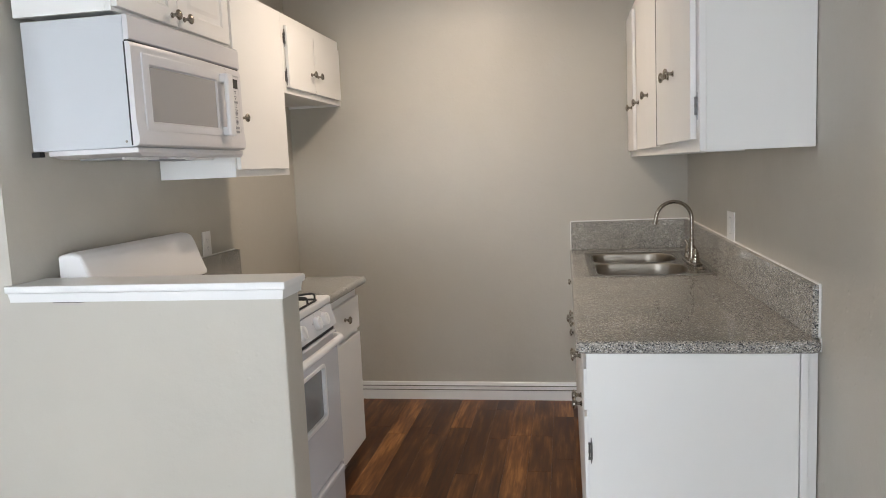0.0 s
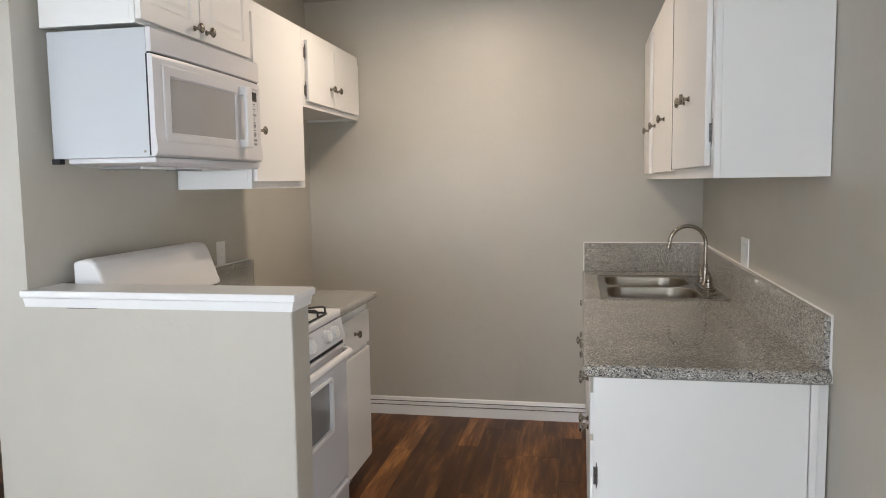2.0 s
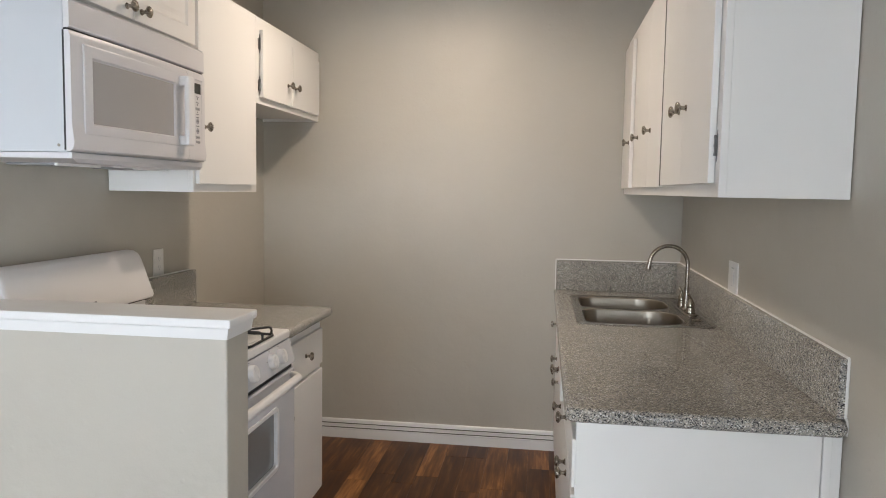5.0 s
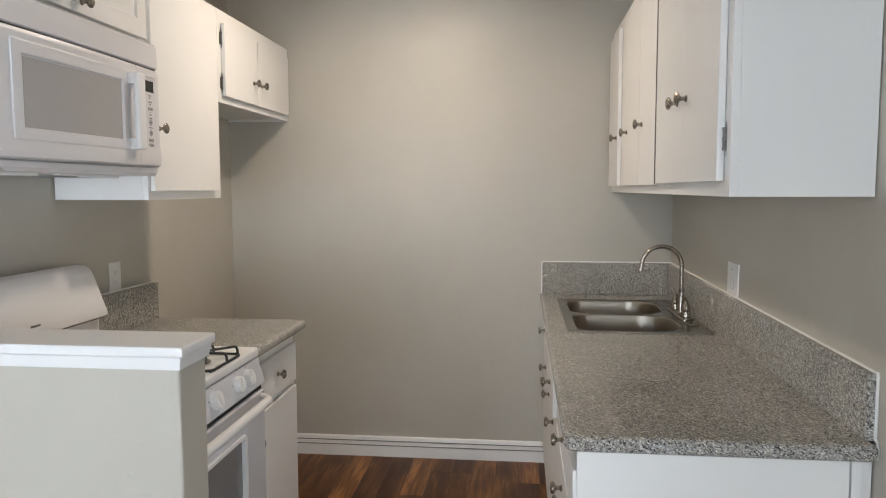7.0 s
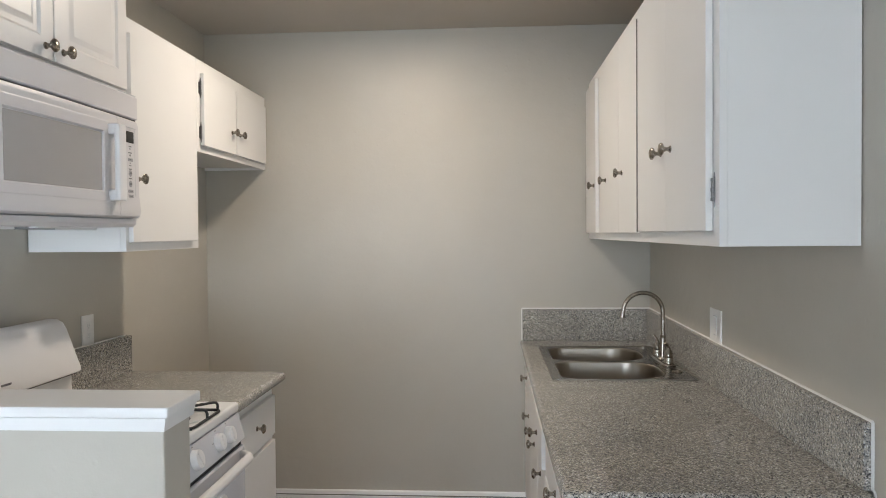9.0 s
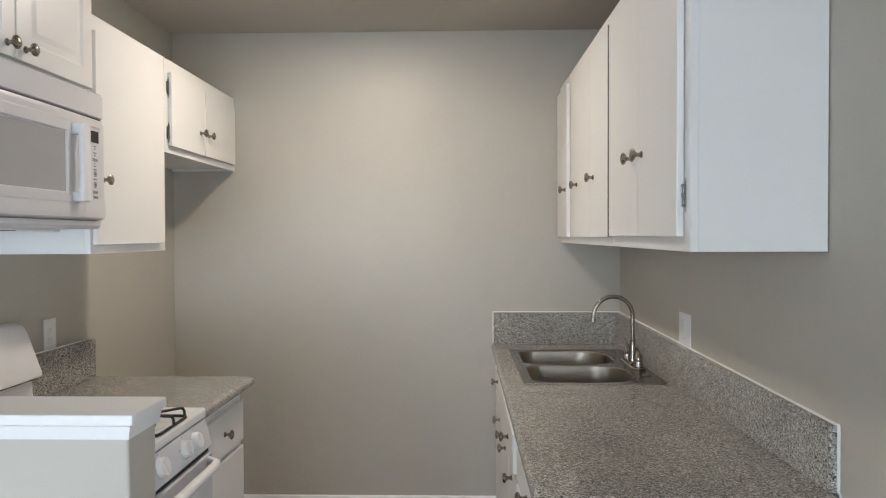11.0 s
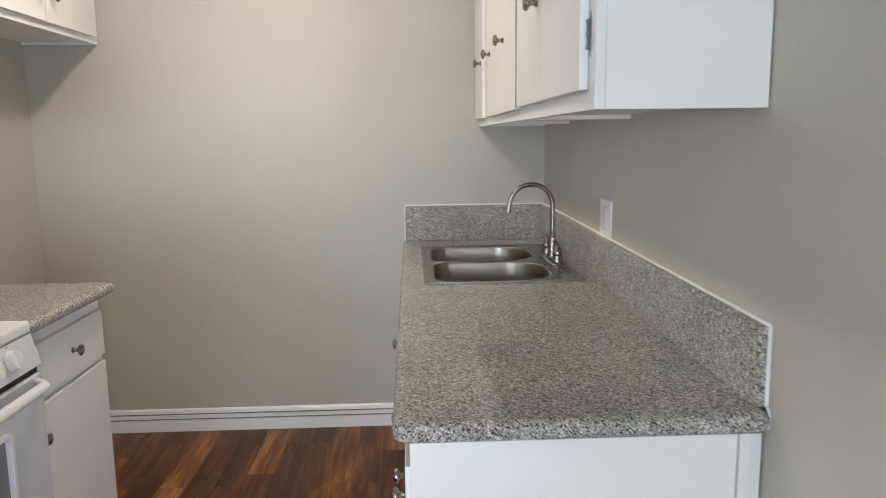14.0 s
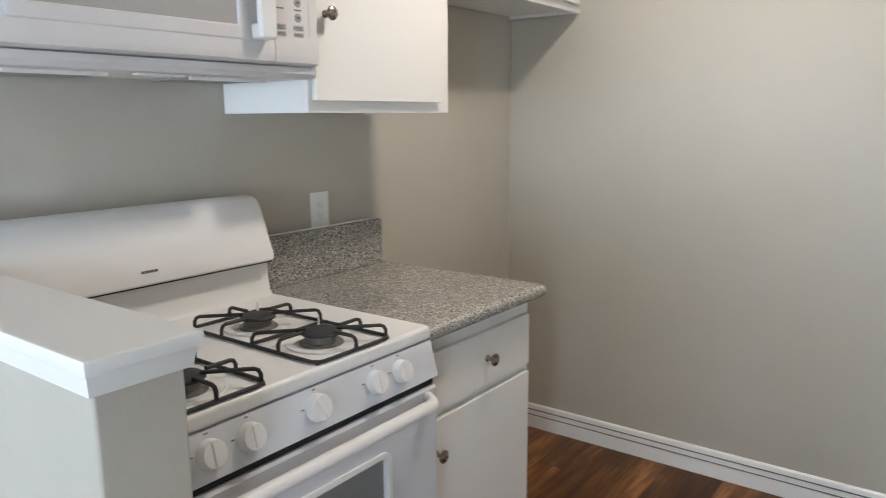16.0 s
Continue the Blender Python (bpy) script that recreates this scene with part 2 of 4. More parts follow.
def lathe(bm, profile, m, steps=20):
    """Turns (radius, height) pairs about the z axis of the pose m."""
    rings = []
    for r, h in profile:
        if r < 1e-6:
            rings.append([bm.verts.new(m @ Vector((0, 0, h)))])
        else:
            rings.append([bm.verts.new(m @ Vector((r * math.cos(a), r * math.sin(a), h))) for a in (2 * math.pi * k / steps for k in range(steps))])
    for a, b in zip(rings, rings[1:]):
        for k in range(steps):
            q = [a[k % len(a)], a[(k + 1) % len(a)], b[(k + 1) % len(b)], b[k % len(b)]]
            q = list(dict.fromkeys(q))
            if len(q) > 2:
                bm.faces.new(q)
    return bm


def tube(bm, points, radii, steps=12, flat=1.0):
    """A round bar along the points; flat squeezes it across its second axis."""
    pts = [Vector(p) for p in points]
    if isinstance(radii, (int, float)):
        radii = [radii] * len(pts)
    rings, side = [], None
    for k, p in enumerate(pts):
        d = (pts[min(k + 1, len(pts) - 1)] - pts[max(k - 1, 0)]).normalized()
        if side is None:
            side = d.orthogonal().normalized()
        side = (side - d * side.dot(d)).normalized()
        other = d.cross(side)
        rings.append([bm.verts.new(p + radii[k] * (math.cos(a) * side + flat * math.sin(a) * other)) for a in (2 * math.pi * j / steps for j in range(steps))])
    for a, b in zip(rings, rings[1:]):
        for j in range(steps):
            bm.faces.new((a[j], a[(j + 1) % steps], b[(j + 1) % steps], b[j]))
    bm.faces.new(list(reversed(rings[0])))
    bm.faces.new(rings[-1])
    return bm


def sweep(bm, profile, path_axis, lo, hi, place):
    """Extrudes a closed profile of (u, v) from lo to hi; place(u, v, s) gives the point."""
    a = [bm.verts.new(place(u, v, lo)) for u, v in profile]
    b = [bm.verts.new(place(u, v, hi)) for u, v in profile]
    n = len(profile)
    for k in range(n):
        bm.faces.new((a[k], a[(k + 1) % n], b[(k + 1) % n], b[k]))
    bm.faces.new(list(reversed(a)))
    bm.faces.new(b)
    return bm


def mesh_of(name, bm, mat, base, smooth=35):
    bmesh.ops.recalc_face_normals(bm, faces=bm.faces)
    for v in bm.verts:
        v.co -= base
    for f in bm.faces:
        f.smooth = True
    for e in bm.edges:
        if len(e.link_faces) == 2 and e.calc_face_angle(0) > radians(smooth):
            e.smooth = False
    me = bpy.data.meshes.new(name)
    bm.to_mesh(me)
    bm.free()
    me.materials.append(mat)
    return me


def even_normals(ob):
    """Keeps large faces flat beside their rounded edges."""
    mod = ob.modifiers.new("even_normals", "WEIGHTED_NORMAL")
    mod.keep_sharp = True


def thing(name, base, label, category, group="", kind=""):
    ob = new(name)
    ob.location = base
    ob.empty_display_size = 0.05
    BASE[ob.name] = Vector(base)
    return tagged(ob, label, category, group, kind)


def part(name, bm, mat, parent, label=""):
    """Links a bmesh, given in world places, as one mesh under a thing or a part."""
    base = BASE[parent.name]
    ob = new(name, mesh_of(name, bm, mat, base))
    ob.parent = parent
    BASE[ob.name] = base
    even_normals(ob)
    return tagged(ob, label)


def single(name, bm, mat, base, label, category="", kind="", group=""):
    ob = new(name, mesh_of(name, bm, mat, Vector(base)))
    ob.location = base
    BASE[ob.name] = Vector(base)
    even_normals(ob)
    return tagged(ob, label, category, group, kind)


def wall_with_holes(bm, axis, at0, at1, a0, a1, z0, z1, holes):
    """A wall slab between at0 and at1 across its axis, from a0 to a1, with openings (a0, a1, z0, z1)."""
    cuts = sorted({a0, a1, *[h[0] for h in holes], *[h[1] for h in holes]})
    for lo, hi in zip(cuts, cuts[1:]):
        spans, z = [], z0
        for h in sorted(h for h in holes if h[0] <= lo and h[1] >= hi):
            spans.append((z, h[2]))
            z = h[3]
        spans.append((z, z1))
        for b0, b1 in spans:
            if b1 - b0 > 1e-4:
                box(bm, *((at0, at1, lo, hi) if axis == "x" else (lo, hi, at0, at1)), b0, b1)
    return bm


# ---- the room ----
H = 2.55
WEST, SOUTH, EAST, NOOK = -4.9, -8.0, 0.0, -8.0
LEFT = -2.348
single("wall_back", boxed(WEST, 0.0, 0.0, 0.12, 0, H), WALL, (-1.2, 0.06, 0), "greige painted orange-peel wall behind the kitchen", "wall", "structure")
single("wall_right", wall_with_holes(bmesh.new(), "x", 0.0, 0.12, NOOK, 0.12, 0, H, [(-5.55, -4.6, 0.08, 1.78)]), WALL, (0.06, -3.5, 0), "greige painted orange-peel wall beside the counter", "wall", "structure")


def left_wall():
    """The wall behind the stove; it runs a little out of square towards its open end."""
    bm = boxed(-2.511, LEFT, -2.370, 0.0, 0, H)
    for v in bm.verts:
        if v.co.x > -2.4 and v.co.y < -1:
            v.co.x = -2.372
    ends = [e for e in bm.edges if all(v.co.y < -1 and v.co.x < -2.45 for v in e.verts) and abs(e.verts[0].co.z - e.verts[1].co.z) > 0.5]
    bmesh.ops.bevel(bm, geom=ends, offset=0.005, segments=3, profile=0.5, affect="EDGES")
    return bm


single("wall_left", left_wall(), WALL, (-2.4, -1.2, 0), "greige painted wall behind the stove", "wall", "structure")
single("wall_living_west", wall_with_holes(bmesh.new(), "x", WEST - 0.12, WEST, SOUTH, 0.12, 0, H, [(-5.8, -4.2, 0.8, 2.1)]), WALL, (WEST, -3.5, 0), "greige painted living room side wall", "wall", "structure")
WX0, WX1, WZ0, WZ1 = -3.5, -0.7, 0.3, 2.2
single("wall_living_south", wall_with_holes(bmesh.new(), "y", SOUTH - 0.12, SOUTH, WEST - 0.12, EAST + 0.12, 0, H, [(WX0, WX1, WZ0, WZ1)]), WALL, (-2.4, SOUTH, 0), "greige painted living room wall with a wide window", "wall", "structure")
single("ceiling", boxed(WEST - 0.12, EAST + 0.12, SOUTH - 0.12, 0.12, H, H + 0.1), CEILING, (-2.4, -3.5, H), "matt painted grey-beige ceiling", "ceiling", "structure")
single("subfloor", boxed(WEST - 0.12, EAST + 0.12, SOUTH - 0.12, 0.12, -0.1, -0.006), BLACK, (-2.4, -3.5, -0.1), "dark underlay beneath the floor planks", "floor", "structure")
single("ground", boxed(-3000, 3000, -3000, 3000, -0.5, -0.2), painted("pale_concrete", (0.30, 0.29, 0.27), 0.8, 12.0, 0.002, 0.1), (0, 0, -0.5), "pale concrete ground outside the window", "ground", "structure")

window = thing("window_1", (-2.1, SOUTH, WZ0), "white framed sliding window in the living room wall", "window", "", "structure")
for a, b, c, d in ((WX0, WX0 + 0.06, WZ0, WZ1), (WX1 - 0.06, WX1, WZ0, WZ1), (WX0 + 0.06, WX1 - 0.06, WZ0, WZ0 + 0.06), (WX0 + 0.06, WX1 - 0.06, WZ1 - 0.06, WZ1), (-2.13, -2.07, WZ0 + 0.06, WZ1 - 0.06)):
    part("window_frame", boxed(a, b, SOUTH - 0.09, SOUTH - 0.03, c, d, r=0.004), TRIM, window)
for a, b in ((WX0 + 0.06, -2.13), (-2.07, WX1 - 0.06)):
    pane = part("pane", boxed(a, b, SOUTH - 0.064, SOUTH - 0.058, WZ0 + 0.06, WZ1 - 0.06), PANE, window)
    pane.visible_shadow = False


side_window = thing("window_2", (0.05, -5.075, 0.08), "white framed window in the side wall", "window", "", "structure")
for a, b, c, d in ((-5.55, -5.49, 0.08, 1.78), (-4.66, -4.6, 0.08, 1.78), (-5.49, -4.66, 0.08, 0.14), (-5.49, -4.66, 1.72, 1.78)):
    part("window_frame", boxed(0.03, 0.09, a, b, c, d, r=0.004), TRIM, side_window)
pane = part("pane", boxed(0.057, 0.063, -5.49, -4.66, 0.14, 1.72), PANE, side_window)
pane.visible_shadow = False

# Unseen window, added as an opening for the west fill light.
west_fill_window = thing("fill_window", (WEST - 0.06, -5.0, 0.8), "unseen white framed window added in the far living room wall for fill light", "window", "", "structure")
for a, b, c, d in ((-5.8, -5.74, 0.8, 2.1), (-4.26, -4.2, 0.8, 2.1), (-5.74, -4.26, 0.8, 0.86), (-5.74, -4.26, 2.04, 2.1)):
    part("window_frame", boxed(WEST - 0.09, WEST - 0.03, a, b, c, d, r=0.004), TRIM, west_fill_window)
pane = part("pane", boxed(WEST - 0.063, WEST - 0.057, -5.74, -4.26, 0.86, 2.04), PANE, west_fill_window)
pane.visible_shadow = False


def baseboard(name, base, lo, hi, axis, at, sign, label):
    prof = [(0, 0), (0.015, 0), (0.015, 0.0565), (0.0015, 0.0575), (0.0015, 0.0635), (0.0145, 0.0645), (0.0145, 0.0815), (0.0015, 0.0825), (0.0015, 0.0885), (0.0135, 0.0895), (0.011, 0.106), (0.006, 0.111), (0, 0.111)]
    if axis == "x":
        place = lambda u, v, s: Vector((s, at + sign * u, v))
    else:
        place = lambda u, v, s: Vector((at + sign * u, s, v))
    board = single(name, sweep(bmesh.new(), prof, axis, lo, hi, place), TRIM, base, label, "baseboard", "structure")
    # Dark strips put the shade inside the two grooves into colour.
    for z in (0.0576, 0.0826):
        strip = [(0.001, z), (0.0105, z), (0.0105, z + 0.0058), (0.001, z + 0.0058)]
        part("groove", sweep(bmesh.new(), strip, axis, lo + 0.002, hi - 0.002, place), SHADE_AND_CRACK, board, "dark strip painted for the shade in the groove")
    return board


baseboard("baseboard", (-1.2, 0, 0), LEFT, -0.62, "x", 0.0, -1, "white painted baseboard with two grooves along the kitchen wall")
baseboard("baseboard", (-3.6, 0, 0), WEST, -2.511, "x", 0.0, -1, "white painted baseboard with two grooves in the living room")
baseboard("baseboard", (0, -3.4, 0), -4.55, -2.23, "y", 0.0, -1, "white painted baseboard with two grooves beside the counter end")
baseboard("baseboard", (-2.511, -1.2, 0), -2.370, 0.0, "y", -2.511, -1, "white painted baseboard with two grooves on the far side of the kitchen wall")

# half wall beside the stove, with its cap
PW0, PW1, PWX = -2.370, -2.238, -1.501


def half_wall():
    bm = boxed(-2.372, PWX, PW0, PW1, 0, 1.08)
    ends = [e for e in bm.edges if all(abs(v.co.x - PWX) < 1e-5 for v in e.verts) and abs(e.verts[0].co.z - e.verts[1].co.z) > 0.5]
    bmesh.ops.bevel(bm, geom=ends, offset=0.006, segments=3, profile=0.5, affect="EDGES")
    return bm


single("half_wall", half_wall(), WALL, (-1.9, -2.3, 0), "greige painted half wall beside the stove", "wall", "structure")
cap = thing("half_wall_cap", (-1.9, -2.3, 1.065), "white painted wooden cap on the half wall", "trim", "", "structure")


def cap_parts():
    bm = bmesh.new()
    box(bm, -2.392, -1.485, PW0 - 0.015, PW1 + 0.026, 1.104, 1.128, r=0.006)
    part("cap_board", bm, CAPPAINT, cap)
    bm = bmesh.new()
    lowr = [(-2.380, PW0 - 0.006), (PWX + 0.004, PW0 - 0.006), (PWX + 0.004, PW1 + 0.012), (-2.380, PW1 + 0.012)]
    uppr = [(-2.384, PW0 - 0.009), (PWX + 0.008, PW0 - 0.009), (PWX + 0.008, PW1 + 0.016), (-2.384, PW1 + 0.016)]
    rows = [[bm.verts.new((x, y, z)) for x, y in ring] for ring, z in ((lowr, 1.076), (lowr, 1.081), (uppr, 1.1035))]
    for a, b in zip(rows, rows[1:]):
        for k in range(4):
            bm.faces.new((a[k], a[(k + 1) % 4], b[(k + 1) % 4], b[k]))
    bm.faces.new(rows[0][::-1])
    bm.faces.new(rows[-1])
    part("cove_moulding", bm, CAPPAINT, cap)
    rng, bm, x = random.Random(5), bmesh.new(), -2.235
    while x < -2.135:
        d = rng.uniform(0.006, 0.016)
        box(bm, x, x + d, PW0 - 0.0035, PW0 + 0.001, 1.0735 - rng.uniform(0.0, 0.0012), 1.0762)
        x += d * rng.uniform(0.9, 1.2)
    part("open_joint", bm, SHADE_AND_CRACK, cap, "dark cracked paint joint under the moulding")


cap_parts()

# kitchen ceiling light above the aisle
LAMP = (-1.285, -0.97, H)
light = thing("ceiling_light", LAMP, "flat round white ceiling light, switched on", "ceiling light")
part("drum", lathe(bmesh.new(), [(0, 0), (0.097, 0), (0.100, -0.003), (0.100, -0.018), (0.094, -0.021), (0.091, -0.017)], pose(*LAMP), 40), TRIM, light, "white drum housing")
part("diffuser", lathe(bmesh.new(), [(0.090, -0.017), (0.0, -0.017)], pose(*LAMP), 40), OPAL, light, "lit round diffuser")

# ---- cabinet hardware ----


def knob_mesh(x, y, z, sx):
    """A round nickel knob standing out along x."""
    m = Matrix.Translation((x, y, z)) @ Euler((0, sx * math.pi / 2, 0)).to_matrix().to_4x4()
    prof = [(0.0, 0), (0.0095, 0), (0.010, 0.002), (0.006, 0.006), (0.0055, 0.013), (0.008, 0.018), (0.0150, 0.0215), (0.0178, 0.025), (0.0175, 0.0285), (0.0125, 0.0325), (0.0, 0.0345)]
    return lathe(bmesh.new(), prof, m, 18)


def hinge_mesh(x, y, z, sx):
    """A small butt hinge: knuckles with gaps, pointed ends and two leaves."""
    bm = bmesh.new()
    y -= 0.004

    def leaf(d0, d1, za, zb, out=0.0):
        xa, xb = sorted((x - sx * d0, x - sx * d1))
        box(bm, xa, xb, y - 0.0035 - out, y + 0.004, z + za, z + zb, r=0.0008, seg=1)

    leaf(0.0105, 0.0165, -0.026, 0.026)
    for za, zb in ((-0.026, -0.019), (-0.0045, 0.0045), (0.019, 0.026)):
        leaf(0.0040, 0.0103, za, zb, 0.001)
    c = x - sx * 0.0072
    tube(bm, [(c, y, z - 0.0255), (c, y, z + 0.0255)], 0.0026, 8)
    c = x - sx * 0.0130
    for k in (-1, 1):
        tube(bm, [(c, y + 0.001, z + k * 0.024), (c, y + 0.001, z + k * 0.032), (c, y + 0.001, z + k * 0.040)], [0.0024, 0.0018, 0.0010], 6)
    return bm


def face_hinge(xf, y, z, sx):
    """A hinge with its barrel in the door gap and one leaf lying on the face frame."""
    bm = bmesh.new()
    a, b = sorted((xf + sx * 0.0004, xf + sx * 0.0022))
    box(bm, a, b, y - 0.010, y + 0.001, z - 0.024, z + 0.024, r=0.0006, seg=1)
    c = xf + sx * 0.0055
    for za, zb, rad in ((-0.027, -0.010, 0.0042), (-0.009, 0.009, 0.0036), (0.010, 0.027, 0.0042)):
        tube(bm, [(c, y, z + za), (c, y, z + zb)], rad, 10)
    for k in (-1, 1):
        tube(bm, [(c, y, z + k * 0.027), (c, y, z + k * 0.033), (c, y, z + k * 0.043)], [0.0030, 0.0026, 0.0010], 8)
    return bm


def slab_front(name, parent, xf, sx, y0, y1, z0, z1, knob=None, hinges=(), mat=None, thick=0.019, label="", panel=False):
    """A door or drawer front on the face xf, facing along sx, with its knob and hinges."""
    mat = mat or CABINET
    xa, xb = xf + sx * 0.0012, xf + sx * thick
    bm = boxed(min(xa, xb), max(xa, xb), y0, y1, z0, z1, r=0.003, seg=2)
    if panel:
        f = max((f for f in bm.faces), key=lambda f: f.calc_area() * (f.normal.x * sx > 0.9))
        for inset, depth in ((0.052, 0.0), (0.008, -0.006), (0.012, 0.0), (0.006, 0.0), (0.010, 0.0055), (0.004, 0.0)):
            bmesh.ops.inset_region(bm, faces=[f], thickness=inset, depth=0.0, use_even_offset=True)
            if depth:
                for v in f.verts:
                    v.co.x += sx * depth
    front = part(name, bm, mat, parent, label)
    if knob:
        part("knob", knob_mesh(xb, knob[0], knob[1], sx), NICKEL, front, "brushed nickel knob")
    for hy, hz in hinges:
        part("hinge", hinge_mesh(xb - sx * 0.006, hy, hz, sx), HINGE, front, "small nickel hinge")
    return front


# ---- base cabinets beside the wall with the sink ----
RX, RY0 = -0.632, -2.222


def base_unit(name, y0, y1, label):
    cab = thing(name, ((RX - 0.003) / 2, (y0 + y1) / 2, 0), label, "cabinet", "base cabinets under the granite counter")
    for a, b in ((y0, y0 + 0.018), (y1 - 0.018, y1)):
        part("side_panel", boxed(RX + 0.019, -0.004, a, b, 0.10, 0.876), CABINET, cab)
    part("bottom_panel", boxed(RX + 0.019, -0.004, y0 + 0.018, y1 - 0.018, 0.10, 0.118), CABINET, cab)
    part("face_frame", boxed(RX, RX + 0.019, y0, y1, 0.10, 0.876, r=0.0012), CABINET, cab)
    part("toe_kick", boxed(RX + 0.07, RX + 0.085, y0 + 0.002, y1 - 0.002, 0, 0.10), CABINET, cab, "recessed white toe kick")
    return cab


u1 = base_unit("base_cabinet", RY0 + 0.02, -1.462, "white painted base cabinet with a drawer above two doors")
slab_front("drawer", u1, RX, -1, RY0 + 0.005, -1.475, 0.702, 0.828, (-1.845, 0.768))
slab_front("door", u1, RX, -1, RY0 + 0.005, -1.882, 0.115, 0.684, (-1.925, 0.625), [(RY0 + 0.002, 0.581), (RY0 + 0.002, 0.21)])
slab_front("door", u1, RX, -1, -1.876, -1.475, 0.115, 0.684, (-1.835, 0.625))
u2 = base_unit("base_cabinet", -1.460, -1.06, "narrow white painted base cabinet with a drawer over one door")
slab_front("drawer", u2, RX - 0.012, -1, -1.448, -1.072, 0.702, 0.834, (-1.235, 0.768))
slab_front("door", u2, RX, -1, -1.448, -1.072, 0.115, 0.684, (-1.25, 0.625))
u3 = base_unit("base_cabinet", -1.058, -0.52, "white painted sink base cabinet with a fixed front over two doors")
slab_front("drawer_front", u3, RX - 0.010, -1, -1.046, -0.532, 0.702, 0.834)
slab_front("door", u3, RX, -1, -1.046, -0.790, 0.115, 0.684, (-0.89, 0.625))
slab_front("door", u3, RX, -1, -0.786, -0.532, 0.115, 0.684, (-0.69, 0.625))
u4 = base_unit("base_cabinet", -0.518, -0.022, "white painted corner base cabinet with a drawer over one door")
slab_front("drawer", u4, RX, -1, -0.506, -0.04, 0.702, 0.828, (-0.27, 0.768))
slab_front("door", u4, RX, -1, -0.506, -0.04, 0.115, 0.684, (-0.44, 0.625))
endp = thing("end_panel", (-0.32, RY0, 0), "white painted end panel closing the base cabinets", "cabinet panel")
part("panel", boxed(RX - 0.010, -0.057, RY0, RY0 + 0.019, 0.0, 0.876, r=0.002), CABINET, endp)
part("filler_strip", boxed(-0.0545, -0.034, RY0 - 0.002, RY0 + 0.019, 0.0, 0.876, r=0.002), CABINET, endp)

# ---- granite counters ----
ZC, CT = 0.915, 0.038


def slab(outline, z0, z1, r, hole=None):
    """A counter slab with rolled edges and an opening for the sink."""
    bm = bmesh.new()
    face = bm.faces.new([bm.verts.new((x, y, z0)) for x, y in outline])
    up = bmesh.ops.extrude_face_region(bm, geom=[face])["geom"]
    for v in up:
        if isinstance(v, bmesh.types.BMVert):
            v.co.z = z1
    rim = [e for e in bm.edges if abs(e.verts[0].co.z - e.verts[1].co.z) < 1e-6]
    bmesh.ops.bevel(bm, geom=rim, offset=r, segments=5, profile=0.5, affect="EDGES")
    if hole:
        for co, no in (((hole[0], 0, 0), (1, 0, 0)), ((hole[1], 0, 0), (1, 0, 0)), ((0, hole[2], 0), (0, 1, 0)), ((0, hole[3], 0), (0, 1, 0))):
            bmesh.ops.bisect_plane(bm, geom=bm.verts[:] + bm.edges[:] + bm.faces[:], plane_co=co, plane_no=no)
        gone = [f for f in bm.faces if hole[0] < f.calc_center_median().x < hole[1] and hole[2] < f.calc_center_median().y < hole[3]]
        bmesh.ops.delete(bm, geom=gone, context="FACES")
        hang = [e for e in bm.edges if len(e.link_faces) == 1]
        bmesh.ops.bridge_loops(bm, edges=hang)
    return bm


def rounded_corner(cx, cy, r, a0, a1, n=7):
    return [(cx + r * math.cos(radians(a0 + (a1 - a0) * k / n)), cy + r * math.sin(radians(a0 + (a1 - a0) * k / n))) for k in range(n + 1)]


CX0, CY0 = -0.672, -2.246
counter = thing("granite_counter", (-0.33, -1.1, 0.877), "polished speckled grey granite counter with a rolled edge", "counter")
outline = rounded_corner(-0.030, CY0 + 0.028, 0.028, 270, 360) + [(-0.002, -0.002), (CX0, -0.002)] + rounded_corner(CX0 + 0.03, CY0 + 0.03, 0.03, 180, 270)
SINK = (-0.592, -0.040, -1.050, -0.228)
part("countertop", slab(outline, ZC - CT, ZC, 0.0165, (SINK[0] + 0.02, SINK[1] - 0.02, SINK[2] + 0.02, SINK[3] - 0.02)), GRANITE, counter)


def side_splash():
    """The splash on the right wall; its top runs down a little towards the open end."""
    bm = boxed(-0.022, -0.002, -2.208, -0.002, ZC + 0.0005, 1.080, r=0.002)
    for v in bm.verts:
        if v.co.z > 1.0:
            v.co.z += 0.016 * v.co.y / 2.208
    return bm


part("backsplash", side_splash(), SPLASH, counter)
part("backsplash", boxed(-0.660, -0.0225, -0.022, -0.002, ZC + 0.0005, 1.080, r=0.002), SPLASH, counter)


def caulk_right():
    bm = bmesh.new()
    tube(bm, [(-0.003, -2.208, 1.0645), (-0.003, -0.004, 1.0815)], 0.0042, 8)
    tube(bm, [(-0.004, -0.004, 1.0815), (-0.660, -0.004, 1.0815)], 0.0042, 8)
    tube(bm, [(-0.662, -0.004, 0.917), (-0.662, -0.004, 1.0815)], 0.0036, 8)
    tube(bm, [(-0.003, -2.2095, 0.917), (-0.003, -2.2095, 1.0645)], 0.0035, 8)
    tube(bm, [(-0.003, -2.2095, 0.919), (-0.003, CY0 + 0.027, 0.915), (-0.003, CY0 + 0.023, 0.900), (-0.003, CY0 + 0.025, 0.879)], 0.0030, 8)
    return bm


part("caulk_line", caulk_right(), CAULK, counter, "white caulk bead along the backsplash")

